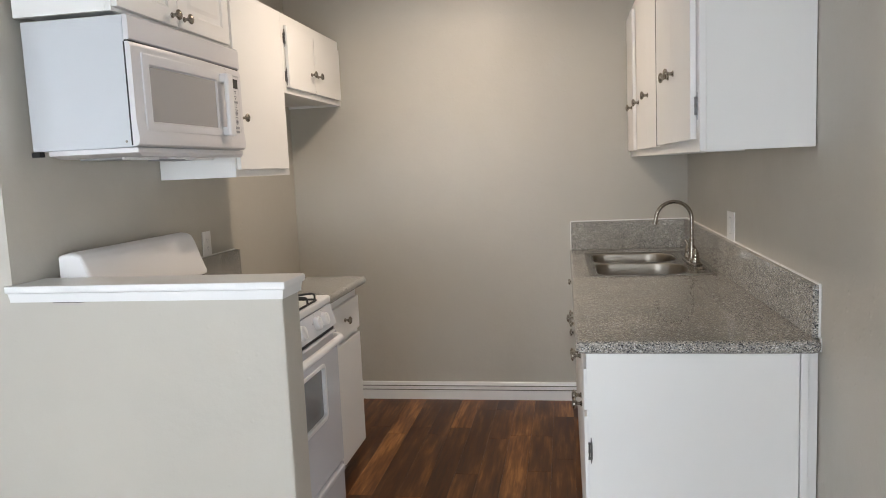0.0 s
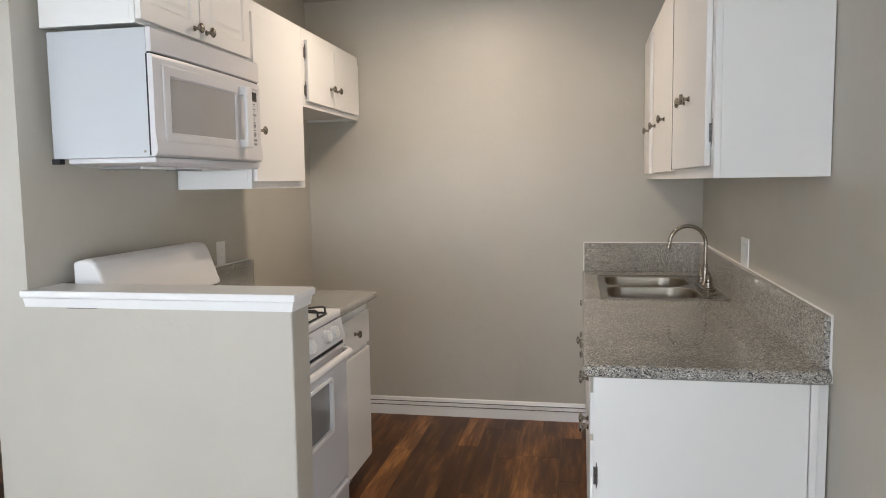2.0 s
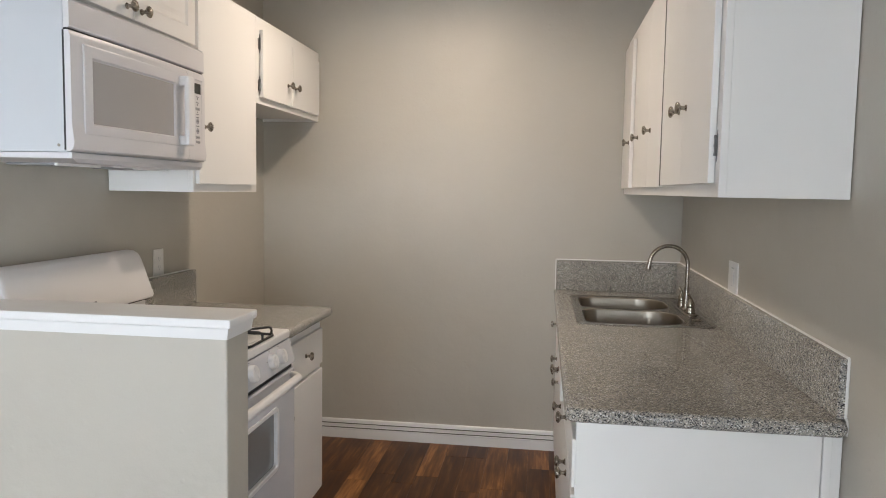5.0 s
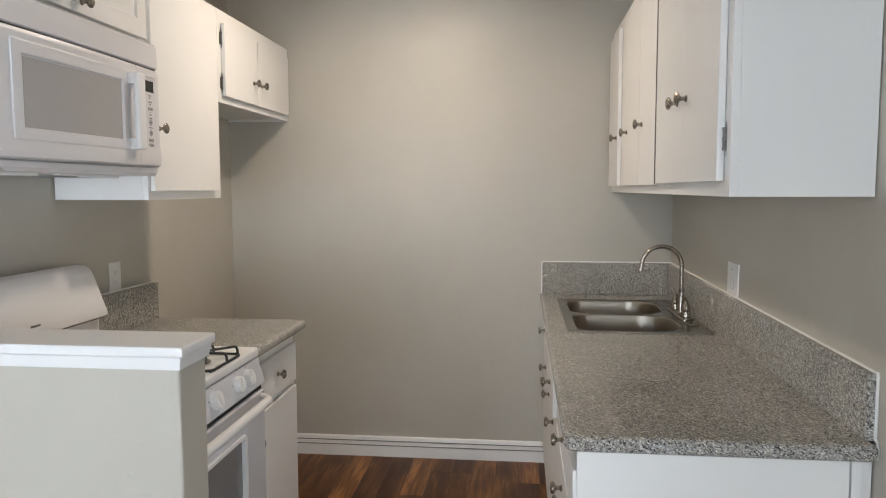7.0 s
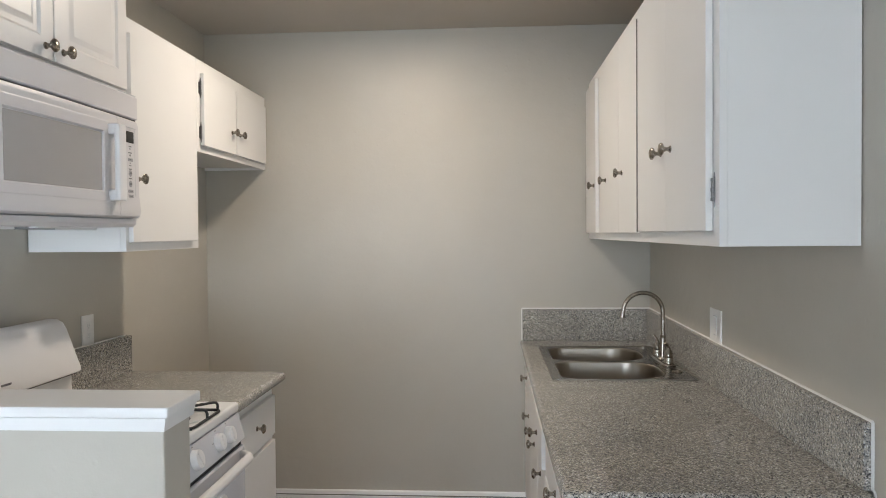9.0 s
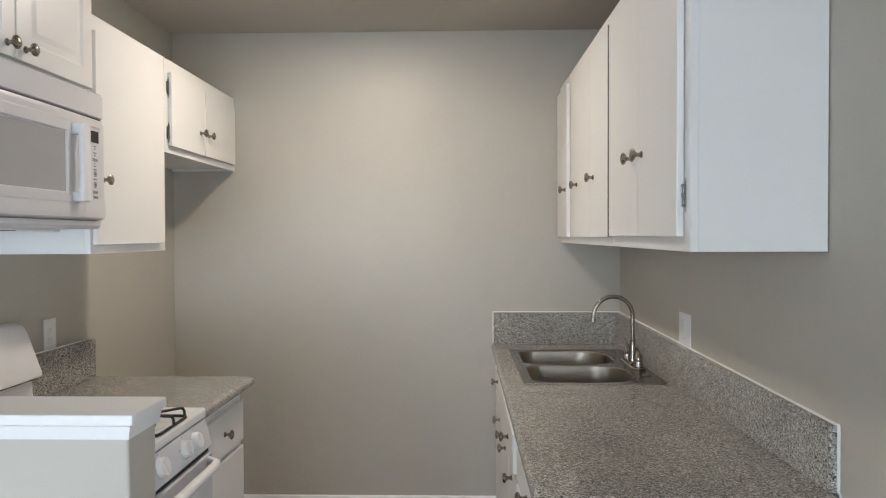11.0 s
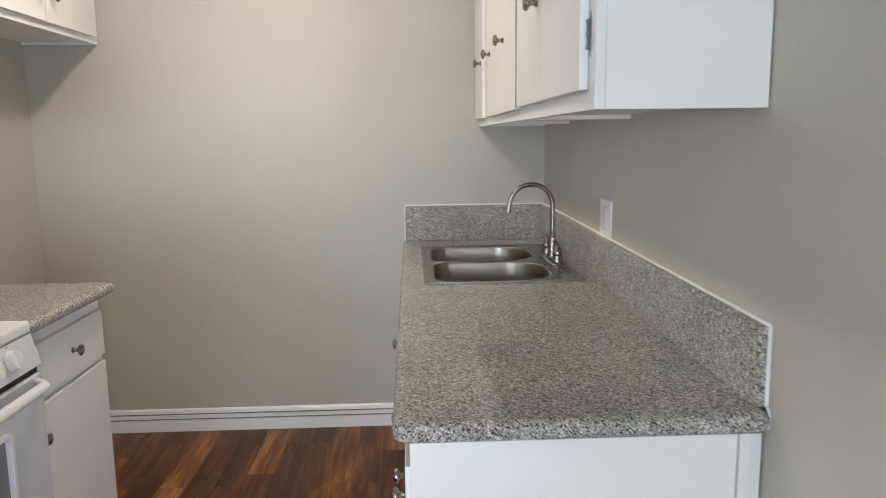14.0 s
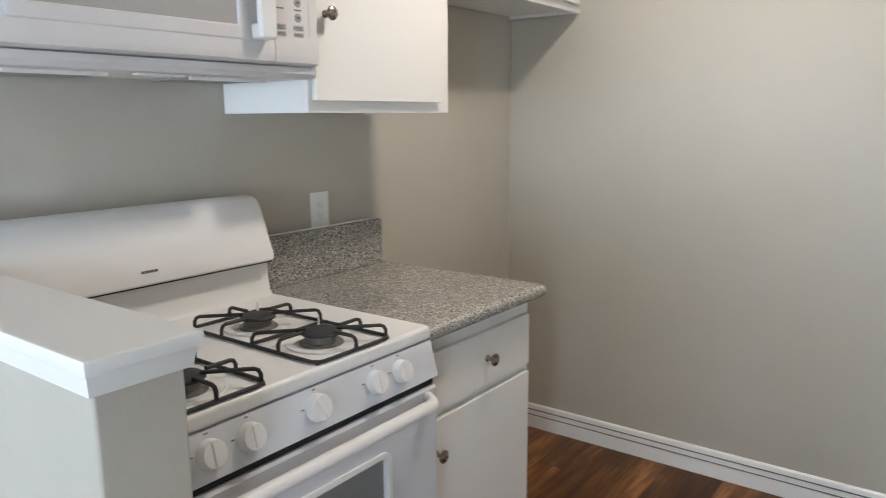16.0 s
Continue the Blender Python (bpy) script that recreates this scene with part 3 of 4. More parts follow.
LC0, LC1, LCX = -1.468, -0.877, -1.670
lcounter = thing("granite_counter", (-2.0, -1.18, 0.877), "small polished granite counter beside the stove", "counter")
outline_l = [(-2.346, LC0), (LCX, LC0)] + rounded_corner(LCX - 0.02, LC1 - 0.02, 0.02, 0, 90, 5) + [(-2.346, LC1)]
part("countertop", slab(outline_l, ZC - CT, ZC, 0.0165), GRANITE, lcounter)
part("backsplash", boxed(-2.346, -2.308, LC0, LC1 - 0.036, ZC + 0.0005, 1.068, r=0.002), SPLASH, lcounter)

part("caulk_line", tube(bmesh.new(), [(-2.338, LC0 + 0.002, 1.0685), (-2.338, LC1 - 0.037, 1.0685)], 0.0038, 8), CAULK, lcounter, "white caulk bead along the backsplash")

# ---- sink and faucet ----
sink = thing("kitchen_sink", (-0.32, -0.64, ZC), "double bowl brushed stainless steel sink set into the granite", "sink")


def rrect(x0, x1, y0, y1, r, n=6):
    out = []
    for cx, cy, a in ((x1 - r, y1 - r, 0), (x0 + r, y1 - r, 90), (x0 + r, y0 + r, 180), (x1 - r, y0 + r, 270)):
        out += rounded_corner(cx, cy, r, a, a + 90, n)
    return out


def loops(bm, rings, close_last=True):
    vs = [[bm.verts.new((x, y, z)) for x, y in ring] for ring, z in rings]
    for a, b in zip(vs, vs[1:]):
        for k in range(len(a)):
            bm.faces.new((a[k], a[(k + 1) % len(a)], b[(k + 1) % len(b)], b[k]))
    if close_last:
        bm.faces.new(vs[-1])
    return vs


BOWLS = [(-0.552, -0.142, -0.628, -0.265), (-0.552, -0.142, -1.022, -0.655)]


def bowl_ring(b, inset, r_far, r_near, n=8):
    """A ring with wide corners beside the faucet and tighter ones at the aisle."""
    x0, x1, y0, y1 = b[0] + inset, b[1] - inset, b[2] + inset, b[3] - inset
    out = []
    for cx, cy, a, r in ((x1 - r_far, y1 - r_far, 0, r_far), (x0 + r_near, y1 - r_near, 90, r_near), (x0 + r_near, y0 + r_near, 180, r_near), (x1 - r_far, y0 + r_far, 270, r_far)):
        out += rounded_corner(cx, cy, r, a, a + 90, n)
    return out



def sink_deck():
    bm = bmesh.new()
    x0, x1, y0, y1 = SINK
    loops(bm, [(rrect(x0, x1, y0, y1, 0.025), ZC + 0.001), (rrect(x0 + 0.001, x1 - 0.001, y0 + 0.001, y1 - 0.001, 0.024), ZC + 0.005), (rrect(x0 + 0.006, x1 - 0.006, y0 + 0.006, y1 - 0.006, 0.02), ZC + 0.0065), (rrect(x0 + 0.012, x1 - 0.012, y0 + 0.012, y1 - 0.012, 0.016), ZC + 0.0035)], False)
    inner = rrect(x0 + 0.012, x1 - 0.012, y0 + 0.012, y1 - 0.012, 0.016)
    edges = []
    for ring in [inner] + [bowl_ring(b, -0.004, 0.134, 0.074) for b in BOWLS]:
        vs = [bm.verts.new((x, y, ZC + 0.0035)) for x, y in ring]
        edges += [bm.edges.new((vs[k], vs[(k + 1) % len(vs)])) for k in range(len(vs))]
    bmesh.ops.triangle_fill(bm, edges=edges, use_beauty=True)
    bmesh.ops.remove_doubles(bm, verts=bm.verts, dist=1e-5)
    return bm


part("deck", sink_deck(), STEEL_RIM, sink, "flat stainless rim")


def bowl_mesh(b):
    bm = bmesh.new()
    rings = []
    for inset, z, r in ((-0.004, 0.0035, 0.134), (0.0, 0.002, 0.130), (0.003, -0.004, 0.128), (0.008, -0.06, 0.124), (0.014, -0.13, 0.118), (0.022, -0.152, 0.110), (0.038, -0.166, 0.095), (0.06, -0.170, 0.08)):
        rings.append((bowl_ring(b, inset, r, r * 0.55), ZC + z))
    loops(bm, rings)
    return bm


for b in BOWLS:
    bowl = part("bowl", bowl_mesh(b), STEEL, sink, "deep rounded stainless bowl")
    cx, cy = (b[0] + b[1]) / 2, (b[2] + b[3]) / 2
    part("drain", lathe(bmesh.new(), [(0, 0.001), (0.03, 0.001), (0.034, 0.004), (0.046, 0.004), (0.05, 0.0)], pose(cx, cy, ZC - 0.1695), 24), NICKEL, bowl)

FX, FY, FZ = -0.085, -0.645, ZC + 0.0035
faucet = thing("kitchen_faucet", (FX, FY, FZ), "brushed nickel gooseneck faucet with two lever handles", "faucet")
plate = bmesh.new()
loops(plate, [(rrect(FX - 0.030 + d, FX + 0.030 - d, FY - 0.132 + d, FY + 0.132 - d, 0.026 - d, 8), FZ + z) for d, z in ((0.0, 0.0), (0.0, 0.005), (0.003, 0.009), (0.010, 0.012))])
part("deck_plate", plate, FAUCET, faucet)
part("spout_base", lathe(bmesh.new(), [(0.022, 0.011), (0.021, 0.016), (0.0175, 0.020), (0.0165, 0.030), (0.0125, 0.085), (0.0115, 0.104), (0.0128, 0.107), (0.0128, 0.113), (0.0098, 0.116)], pose(FX, FY, FZ)), FAUCET, faucet)
RS, ARCZ = 0.084, 1.132
arc = [(FX, FY, FZ + 0.10), (FX, FY, ARCZ - 0.05)] + [(FX - RS + RS * math.cos(radians(a)), FY, ARCZ + RS * math.sin(radians(a))) for a in range(0, 173, 8)]
last = Vector(arc[-1])
tip = last + Vector((-0.16, 0.0, -0.987)) * 0.038
part("spout", tube(bmesh.new(), arc + [tuple(tip)], 0.0092, 16), FAUCET, faucet)
part("aerator", tube(bmesh.new(), [tuple(last + (tip - last) * k) for k in (0.62, 0.66, 1.10, 1.14)], [0.0092, 0.0112, 0.0112, 0.0098], 16), FAUCET, faucet)
for s in (-1, 1):
    hy = FY + s * 0.102
    body = part("handle", lathe(bmesh.new(), [(0.0215, 0.011), (0.0215, 0.016), (0.0195, 0.024), (0.0185, 0.034), (0.0165, 0.036), (0.0180, 0.040), (0.0170, 0.052), (0.0125, 0.064), (0.0085, 0.071), (0.0085, 0.075), (0.0, 0.079)], pose(FX, hy, FZ)), FAUCET, faucet)
    part("lever", tube(bmesh.new(), [(FX, hy, FZ + 0.072), (FX - 0.003, hy + s * 0.002, FZ + 0.081), (FX - 0.008, hy + s * 0.005, FZ + 0.090), (FX - 0.015, hy + s * 0.008, FZ + 0.097)], [0.0078, 0.0062, 0.0055, 0.0066], 12), FAUCET, body)
cover = thing("sink_hole_cover", (-0.082, -0.875, ZC + 0.004), "small nickel hole cover on the sink rim", "cover")
part("disc", lathe(bmesh.new(), [(0, 0.008), (0.015, 0.007), (0.021, 0.003), (0.022, 0)], pose(-0.082, -0.875, ZC + 0.004)), FAUCET, cover)

# ---- wall cabinets over the sink counter ----
UX, UZ0, UZ1 = -0.311, 1.445, 2.245


def wall_unit(name, xw, xf, y0, y1, z0, z1, label, group):
    sx = 1 if xf > xw else -1
    cab = thing(name, ((xw + xf) / 2, (y0 + y1) / 2, z0), label, "cabinet", group)
    back = xf - sx * 0.019
    lo, hi = sorted((xw, back))
    part("side_panel", boxed(lo, hi, y0, y0 + 0.018, z0, z1, r=0.001), CABINET, cab)
    part("side_panel", boxed(lo, hi, y1 - 0.018, y1, z0, z1, r=0.001), CABINET, cab)
    part("bottom_panel", boxed(lo, hi, y0 + 0.018, y1 - 0.018, z0 + 0.012, z0 + 0.030), CABINET, cab)
    part("top_panel", boxed(lo, hi, y0 + 0.018, y1 - 0.018, z1 - 0.018, z1), CABINET, cab)
    a, b = sorted((back, xf))
    part("face_frame", boxed(a, b, y0, y1, z0, z1, r=0.0015), CABINET, cab)
    return cab


UG = "wall cabinets above the sink counter"
w1 = wall_unit("wall_cabinet", -0.003, UX, -2.157, -1.335, UZ0, UZ1, "white painted wall cabinet with two flat doors", UG)
slab_front("door", w1, UX, -1, -2.116, -1.7403, UZ0 + 0.035, UZ1 - 0.045, (-1.795, 1.705), [(-2.121, 1.575), (-2.121, 2.1)])
slab_front("door", w1, UX, -1, -1.7397, -1.350, UZ0 + 0.035, UZ1 - 0.045, (-1.682, 1.705), [(-1.344, 1.555), (-1.344, 2.1)])
w2 = wall_unit("wall_cabinet", -0.003, UX, -1.333, -0.535, UZ0, UZ1, "white painted wall cabinet with two narrow flat doors", UG)
w2_door = slab_front("door", w2, UX, -1, -1.318, -0.985, UZ0 + 0.03, UZ1 - 0.045, (-1.06, 1.70), [(-1.325, 1.555), (-1.325, 2.1)])
# Dark strip on the door edge, painted as the shade between two doors.
part("gap_shade", boxed(UX - 0.0172, UX - 0.0135, -1.3196, -1.3175, UZ0 + 0.034, UZ1 - 0.049), SHADE_AND_CRACK, w2_door, "dark strip painted for the shaded door gap")
slab_front("door", w2, UX, -1, -0.980, -0.558, UZ0 + 0.03, UZ1 - 0.045, (-0.67, 1.70))
w3 = wall_unit("wall_cabinet", -0.003, UX, -0.533, -0.004, UZ0, UZ1, "white painted corner wall cabinet with one flat door", UG)
slab_front("door", w3, UX, -1, -0.360, -0.03, UZ0 + 0.03, UZ1 - 0.045, (-0.322, 1.70))

# ---- cabinets over the stove side ----
LW, LX, LZ1 = -2.346, -2.020, 2.205
LG = "wall cabinets above the stove side"
t1 = wall_unit("wall_cabinet", LW - 0.010, LX, -1.505, -0.911, 1.428, LZ1, "tall white painted wall cabinet with one flat door", LG)
slab_front("door", t1, LX, 1, -1.492, -0.966, 1.458, 2.150, (-1.455, 1.670))
t2 = wall_unit("wall_cabinet", LW, LX, -0.909, -0.004, 1.824, LZ1, "low white painted cabinet above the refrigerator space", LG)
t2_door = slab_front("door", t2, LX, 1, -0.875, -0.495, 1.852, 2.150, (-0.553, 1.948))
for z in (1.905, 2.088):
    part("hinge", face_hinge(LX, -0.880, z, 1), HINGE, t2_door, "small dark nickel hinge")
slab_front("door", t2, LX, 1, -0.488, -0.045, 1.852, 2.150, (-0.452, 1.948))
t3 = wall_unit("wall_cabinet", LW, -2.015, -2.280, -1.512, 1.942, 2.36, "white cabinet with raised panel doors above the microwave", LG)
slab_front("door", t3, -2.015, 1, -2.280, -1.928, 1.952, 2.355, (-1.965, 1.985), mat=THERMO, thick=0.022, panel=True)
slab_front("door", t3, -2.015, 1, -1.922, -1.530, 1.952, 2.355, (-1.885, 1.985), mat=THERMO, thick=0.022, panel=True)

# ---- base cabinet beside the stove ----
lb = thing("base_cabinet", (-2.0, -1.18, 0), "white painted base cabinet with drawer and door beside the stove", "cabinet")


for a, b in ((LC0 + 0.004, LC0 + 0.022), (-0.930, -0.912)):
    part("side_panel", boxed(-2.346, -1.741, a, b, 0.10, 0.876, r=0.001), CABINET, lb)
part("bottom_panel", boxed(-2.346, -1.741, LC0 + 0.022, -0.930, 0.10, 0.118), CABINET, lb)
part("face_frame", boxed(-1.741, -1.722, LC0 + 0.004, -0.912, 0.10, 0.876, r=0.0012), CABINET, lb)
part("plinth_side", boxed(-2.346, -1.805, -0.930, -0.912, 0.0, 0.099), CABINET, lb)
part("toe_kick", boxed(-1.805, -1.79, LC0 + 0.024, -0.932, 0, 0.10), CABINET, lb, "recessed white toe kick")
slab_front("drawer", lb, -1.722, 1, -1.415, -0.932, 0.672, 0.830, (-1.165, 0.752))
slab_front("door", lb, -1.722, 1, -1.440, -0.932, 0.100, 0.650, (-1.405, 0.56))

# ---- gas range ----
SY0, SY1 = -2.232, -1.474
SC = (SY0 + SY1) / 2
stove = thing("gas_range", (-1.98, SC, 0), "white enamel gas range with black grates beside the half wall", "stove")
part("body", boxed(-2.31, -1.675, SY0, SY1, 0.04, 0.893, r=0.004), ENAMEL, stove)


def cooktop():
    bm = bmesh.new()
    box(bm, -2.24, -1.660, SY0 - 0.001, SY1 + 0.001, 0.894, 0.928, r=0.010, seg=4)
    return bm


part("cooktop", cooktop(), ENAMEL, stove)


def control_panel():
    prof = [(-1.69, 0.892), (-1.662, 0.892), (-1.640, 0.806), (-1.69, 0.806)]
    bm = sweep(bmesh.new(), prof, "y", SY0, SY1, lambda u, v, s: Vector((u, s, v)))
    bmesh.ops.bevel(bm, geom=bm.edges[:], offset=0.003, segments=2, profile=0.5, affect="EDGES")
    return bm


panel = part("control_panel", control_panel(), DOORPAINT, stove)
tilt = math.atan2(0.022, 0.086)
for ky, big in ((-1.600, 0), (-1.685, 0), (-1.857, 1), (-2.021, 0), (-2.106, 0)):
    m = Matrix.Translation((-1.6515, ky, 0.852)) @ Euler((0, math.pi / 2 - tilt, 0)).to_matrix().to_4x4()
    r = 0.028 if big else 0.026
    bm = lathe(bmesh.new(), [(r + 0.001, 0), (r + 0.001, 0.003), (r, 0.005), (r * 0.97, 0.015), (r * 0.90, 0.0185), (0, 0.0195)], m, 24)
    knob = part("control_knob", bm, MWHITE, panel, "round white plastic knob")
    grip = bmesh.new()
    box(grip, -0.0045, 0.0045, -r * 0.80, r * 0.80, 0.0180, 0.0212, r=0.0015)
    bmesh.ops.transform(grip, matrix=m @ pose(0, 0, 0, 0, 0, 90 + (25 if big else 0)), verts=grip.verts)
    part("grip", grip, MWHITE, knob)
    for dy, dz in ((0.0, 0.036), (-0.036, 0.006)):
        tick = boxed(-0.004, 0.004, -0.0012, 0.0012, -0.0002, 0.0008)
        bmesh.ops.transform(tick, matrix=m @ Matrix.Translation((-dz, dy, 0.0002)) @ pose(0, 0, 0, 0, 0, 90), verts=tick.verts)
        part("dial_mark", tick, MARK, panel, "small grey dial mark")
part("vent_gap", boxed(-1.70, -1.652, SY0 + 0.008, SY1 - 0.008, 0.788, 0.8065), BLACK, stove, "black vent gap under the control panel")

WINDOW = (SC - 0.225, SC + 0.192, 0.472, 0.680)


def oven_door():
    """A thick door with a rounded opening for its window."""
    bm = bmesh.new()
    y0, y1, z0, z1 = SY0 + 0.004, SY1 - 0.004, 0.222, 0.788
    hole = rrect(WINDOW[0], WINDOW[1], WINDOW[2], WINDOW[3], 0.022, 5)
    rings = []
    for x, inset in ((-1.674, 0.0), (-1.646, 0.0), (-1.640, 0.006)):
        rings.append([bm.verts.new((x, a, b)) for a, b in rrect(y0 + inset, y1 - inset, z0 + inset, z1 - inset, 0.008, 5)])
    rings.append([bm.verts.new((-1.640, a, b)) for a, b in hole])
    rings.append([bm.verts.new((-1.672, a, b)) for a, b in hole])
    rings.append(rings[0])
    for a, b in zip(rings, rings[1:]):
        for k in range(len(a)):
            bm.faces.new((a[k], a[(k + 1) % len(a)], b[(k + 1) % len(b)], b[k]))
    return bm


bm = oven_door()
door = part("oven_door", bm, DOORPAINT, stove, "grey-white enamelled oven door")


def ring_frame(x0, x1, y0, y1, z0, z1, w, r, n=5):
    """A raised frame with round corners facing along x."""
    bm = bmesh.new()
    rings = []
    for inset, x in ((0, x0), (0.0, x1 - 0.001), (0.002, x1), (w - 0.003, x1), (w, x1 - 0.004), (w, x0)):
        ring = rrect(y0 + inset, y1 - inset, z0 + inset, z1 - inset, max(r - inset, 0.004), n)
        rings.append([bm.verts.new((x, a, b)) for a, b in ring])
    for a, b in zip(rings, rings[1:]):
        for k in range(len(a)):
            bm.faces.new((a[k], a[(k + 1) % len(a)], b[(k + 1) % len(b)], b[k]))
    return bm


part("window_trim", ring_frame(-1.650, -1.635, WINDOW[0] - 0.010, WINDOW[1] + 0.010, WINDOW[2] - 0.010, WINDOW[3] + 0.010, 0.016, 0.030), MWHITE, door, "raised white window trim")
part("window_glass", boxed(-1.668, -1.650, WINDOW[0] + 0.001, WINDOW[1] - 0.001, WINDOW[2] + 0.001, WINDOW[3] - 0.001), OVENGLASS, door, "grey oven window glass")


def oven_handle():
    bm = bmesh.new()
    pts, n = [], 48
    y0, y1 = SY0 + 0.036, SY1 - 0.038
    for k in range(n + 1):
        s = k / n
        end = min(s, 1 - s) * 2
        out = 0.044 * (1 - (1 - min(1, end * 7.0)) ** 2.2) + 0.006 * end
        pts.append((-1.644 + out, y0 + (y1 - y0) * s, 0.770 - 0.004 * (1 - end)))
    tube(bm, pts, 0.0150, 14, 0.8)
    return bm


part("oven_handle", oven_handle(), MWHITE, door, "white bowed bar handle")
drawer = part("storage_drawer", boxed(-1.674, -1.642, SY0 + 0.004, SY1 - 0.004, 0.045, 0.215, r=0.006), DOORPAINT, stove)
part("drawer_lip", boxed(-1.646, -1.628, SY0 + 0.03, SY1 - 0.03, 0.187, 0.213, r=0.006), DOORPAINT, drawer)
part("lip_screw", tube(bmesh.new(), [(-1.643, SY1 - 0.02, 0.195), (-1.624, SY1 - 0.02, 0.195)], 0.006, 10), NICKEL, drawer)
for y in (SY0 + 0.05, SY1 - 0.05):
    part("foot", boxed(-1.75, -1.72, y - 0.015, y + 0.015, 0.0, 0.041), BLACK, stove)


def backguard():
    bm = bmesh.new()
    sweep(bm, [(-2.315, 0.890), (-2.205, 0.890), (-2.205, 0.929), (-2.217, 0.945), (-2.224, 0.985), (-2.224, 1.024), (-2.315, 1.024)], "y", SY0 + 0.012, SY1 - 0.018, lambda u, v, s: Vector((u, s, v)))
    return bm


part("backguard", backguard(), ENAMEL, stove)


def console():
    prof = [(-2.318, 1.030), (-2.193, 1.030), (-2.184, 1.036), (-2.184, 1.048), (-2.190, 1.062), (-2.232, 1.176), (-2.244, 1.196), (-2.262, 1.206), (-2.285, 1.208), (-2.318, 1.200)]
    bm = bmesh.new()
    rings = []
    stations = [(0.0, 0.055), (0.003, 0.026), (0.008, 0.008), (0.014, 0.002), (0.020, 0.0)]
    cuts = [(SY0 + 0.010 + d, e) for d, e in stations] + [(SY1 - 0.021 - d, e) for d, e in reversed(stations)]
    for y, e in cuts:
        ring = []
        for u, v in prof:
            pull = e * 0.45
            ring.append(bm.verts.new((u - (u + 2.318) * pull * 2.0, y, v - (v - 1.030) * pull * (1.6 if v > 1.1 else 0))))
        rings.append(ring)
    for a, b in zip(rings, rings[1:]):
        for k in range(len(a)):
            bm.faces.new((a[k], a[(k + 1) % len(a)], b[(k + 1) % len(b)], b[k]))
    bm.faces.new(rings[0][::-1])
    bm.faces.new(rings[-1])
    return bm


cons = part("console", console(), MWHITE, stove, "sloping rounded white console")
part("console_gap", boxed(-2.30, -2.205, SY0 + 0.016, SY1 - 0.016, 1.0235, 1.0305), BLACK, stove)
mark = bmesh.new()
for k in range(4):
    box(mark, -2.1925, -2.1905, SC - 0.036 + k * 0.011, SC - 0.027 + k * 0.011, 1.060, 1.066)
bmesh.ops.translate(mark, verts=mark.verts, vec=(0.0025, 0, 0))
part("badge", mark, MARK, cons, "small grey maker's badge")

for by, bx, r in ((-1.724, -1.772, 0.043), (-1.724, -1.985, 0.040), (-2.074, -1.772, 0.043), (-2.074, -1.985, 0.040)):
    part("drip_bowl", lathe(bmesh.new(), [(0.080, 0.0005), (0.079, 0.0035), (0.074, 0.003), (0.055, 0.0012), (0.03, 0.001)], pose(bx, by, 0.928), 28), ENAMEL, stove)
    burner = part("burner", lathe(bmesh.new(), [(r * 1.15, 0.0), (r * 1.12, 0.003), (r * 0.90, 0.006), (r * 0.82, 0.018), (r * 0.92, 0.021)], pose(bx, by, 0.9295), 24), BURNER, stove, "aluminium burner ring")
    part("burner_cap", lathe(bmesh.new(), [(r * 0.9, 0.0205), (r * 1.04, 0.022), (r * 1.05, 0.026), (r * 0.96, 0.029), (r * 0.5, 0.0305), (0, 0.031)], pose(bx, by, 0.9295), 24), IRON, burner, "black burner cap")
    part("igniter", tube(bmesh.new(), [(bx - 0.052, by + 0.042, 0.929), (bx - 0.052, by + 0.042, 0.945), (bx - 0.052, by + 0.042, 0.972)], [0.0042, 0.0036, 0.0018], 8), PLASTIC, burner, "white ceramic igniter")


def grate(y0, y1):
    """A low wire frame with raised fingers from its sides and corners towards two burners."""
    bm = bmesh.new()
    x0, x1, zl, zt, r = -2.092, -1.668, 0.9335, 0.961, 0.0043
    yc, xm = (y0 + y1) / 2, (x0 + x1) / 2
    ring = rrect(x0, x1, y0, y1, 0.022, 4)
    for a, b in zip(ring, ring[1:] + ring[:1]):
        if math.dist(a, b) > 1e-4:
            tube(bm, [(*a, zl), (*b, zl)], r, 8)
    tube(bm, [(xm, y0, zl), (xm, y1, zl)], r, 8)

    def finger(p, q):
        (a, b), (c, d) = p, q
        e = 0.012 / max(1e-6, math.hypot(c - a, d - b))
        tube(bm, [(a, b, zl), (a, b, zt - 0.011), (a + (c - a) * 0.35 * e, b + (d - b) * 0.35 * e, zt - 0.003), (a + (c - a) * e, b + (d - b) * e, zt), (c, d, zt)], [r, r, r, r, r], 8)

    for bx, edge, s in ((-1.772, x1, 1), (-1.985, x0, -1)):
        for p in ((edge - s * 0.008, (y1 if s > 0 else y0) - s * 0.008), (xm + s * 0.012, y0 if s > 0 else y1)):
            away = math.hypot(p[0] - bx, p[1] - yc)
            finger(p, (bx + (p[0] - bx) * 0.034 / away, yc + (p[1] - yc) * 0.034 / away))
        finger((bx - s * 0.012, y0), (bx - s * 0.012, yc - 0.045))
        finger((bx + s * 0.012, y1), (bx + s * 0.012, yc + 0.045))
        finger((edge, yc), (bx + s * 0.040, yc))
    for x, y in ((x0 + 0.006, y0 + 0.006), (x1 - 0.006, y0 + 0.006), (x1 - 0.006, y1 - 0.006), (x0 + 0.006, y1 - 0.006)):
        tube(bm, [(x, y, 0.9282), (x, y, zl)], r * 1.1, 8)
    return bm


part("grate", grate(-1.836, -1.612), IRON, stove, "black wire burner grate")
part("grate", grate(-2.186, -1.962), IRON, stove, "black wire burner grate")

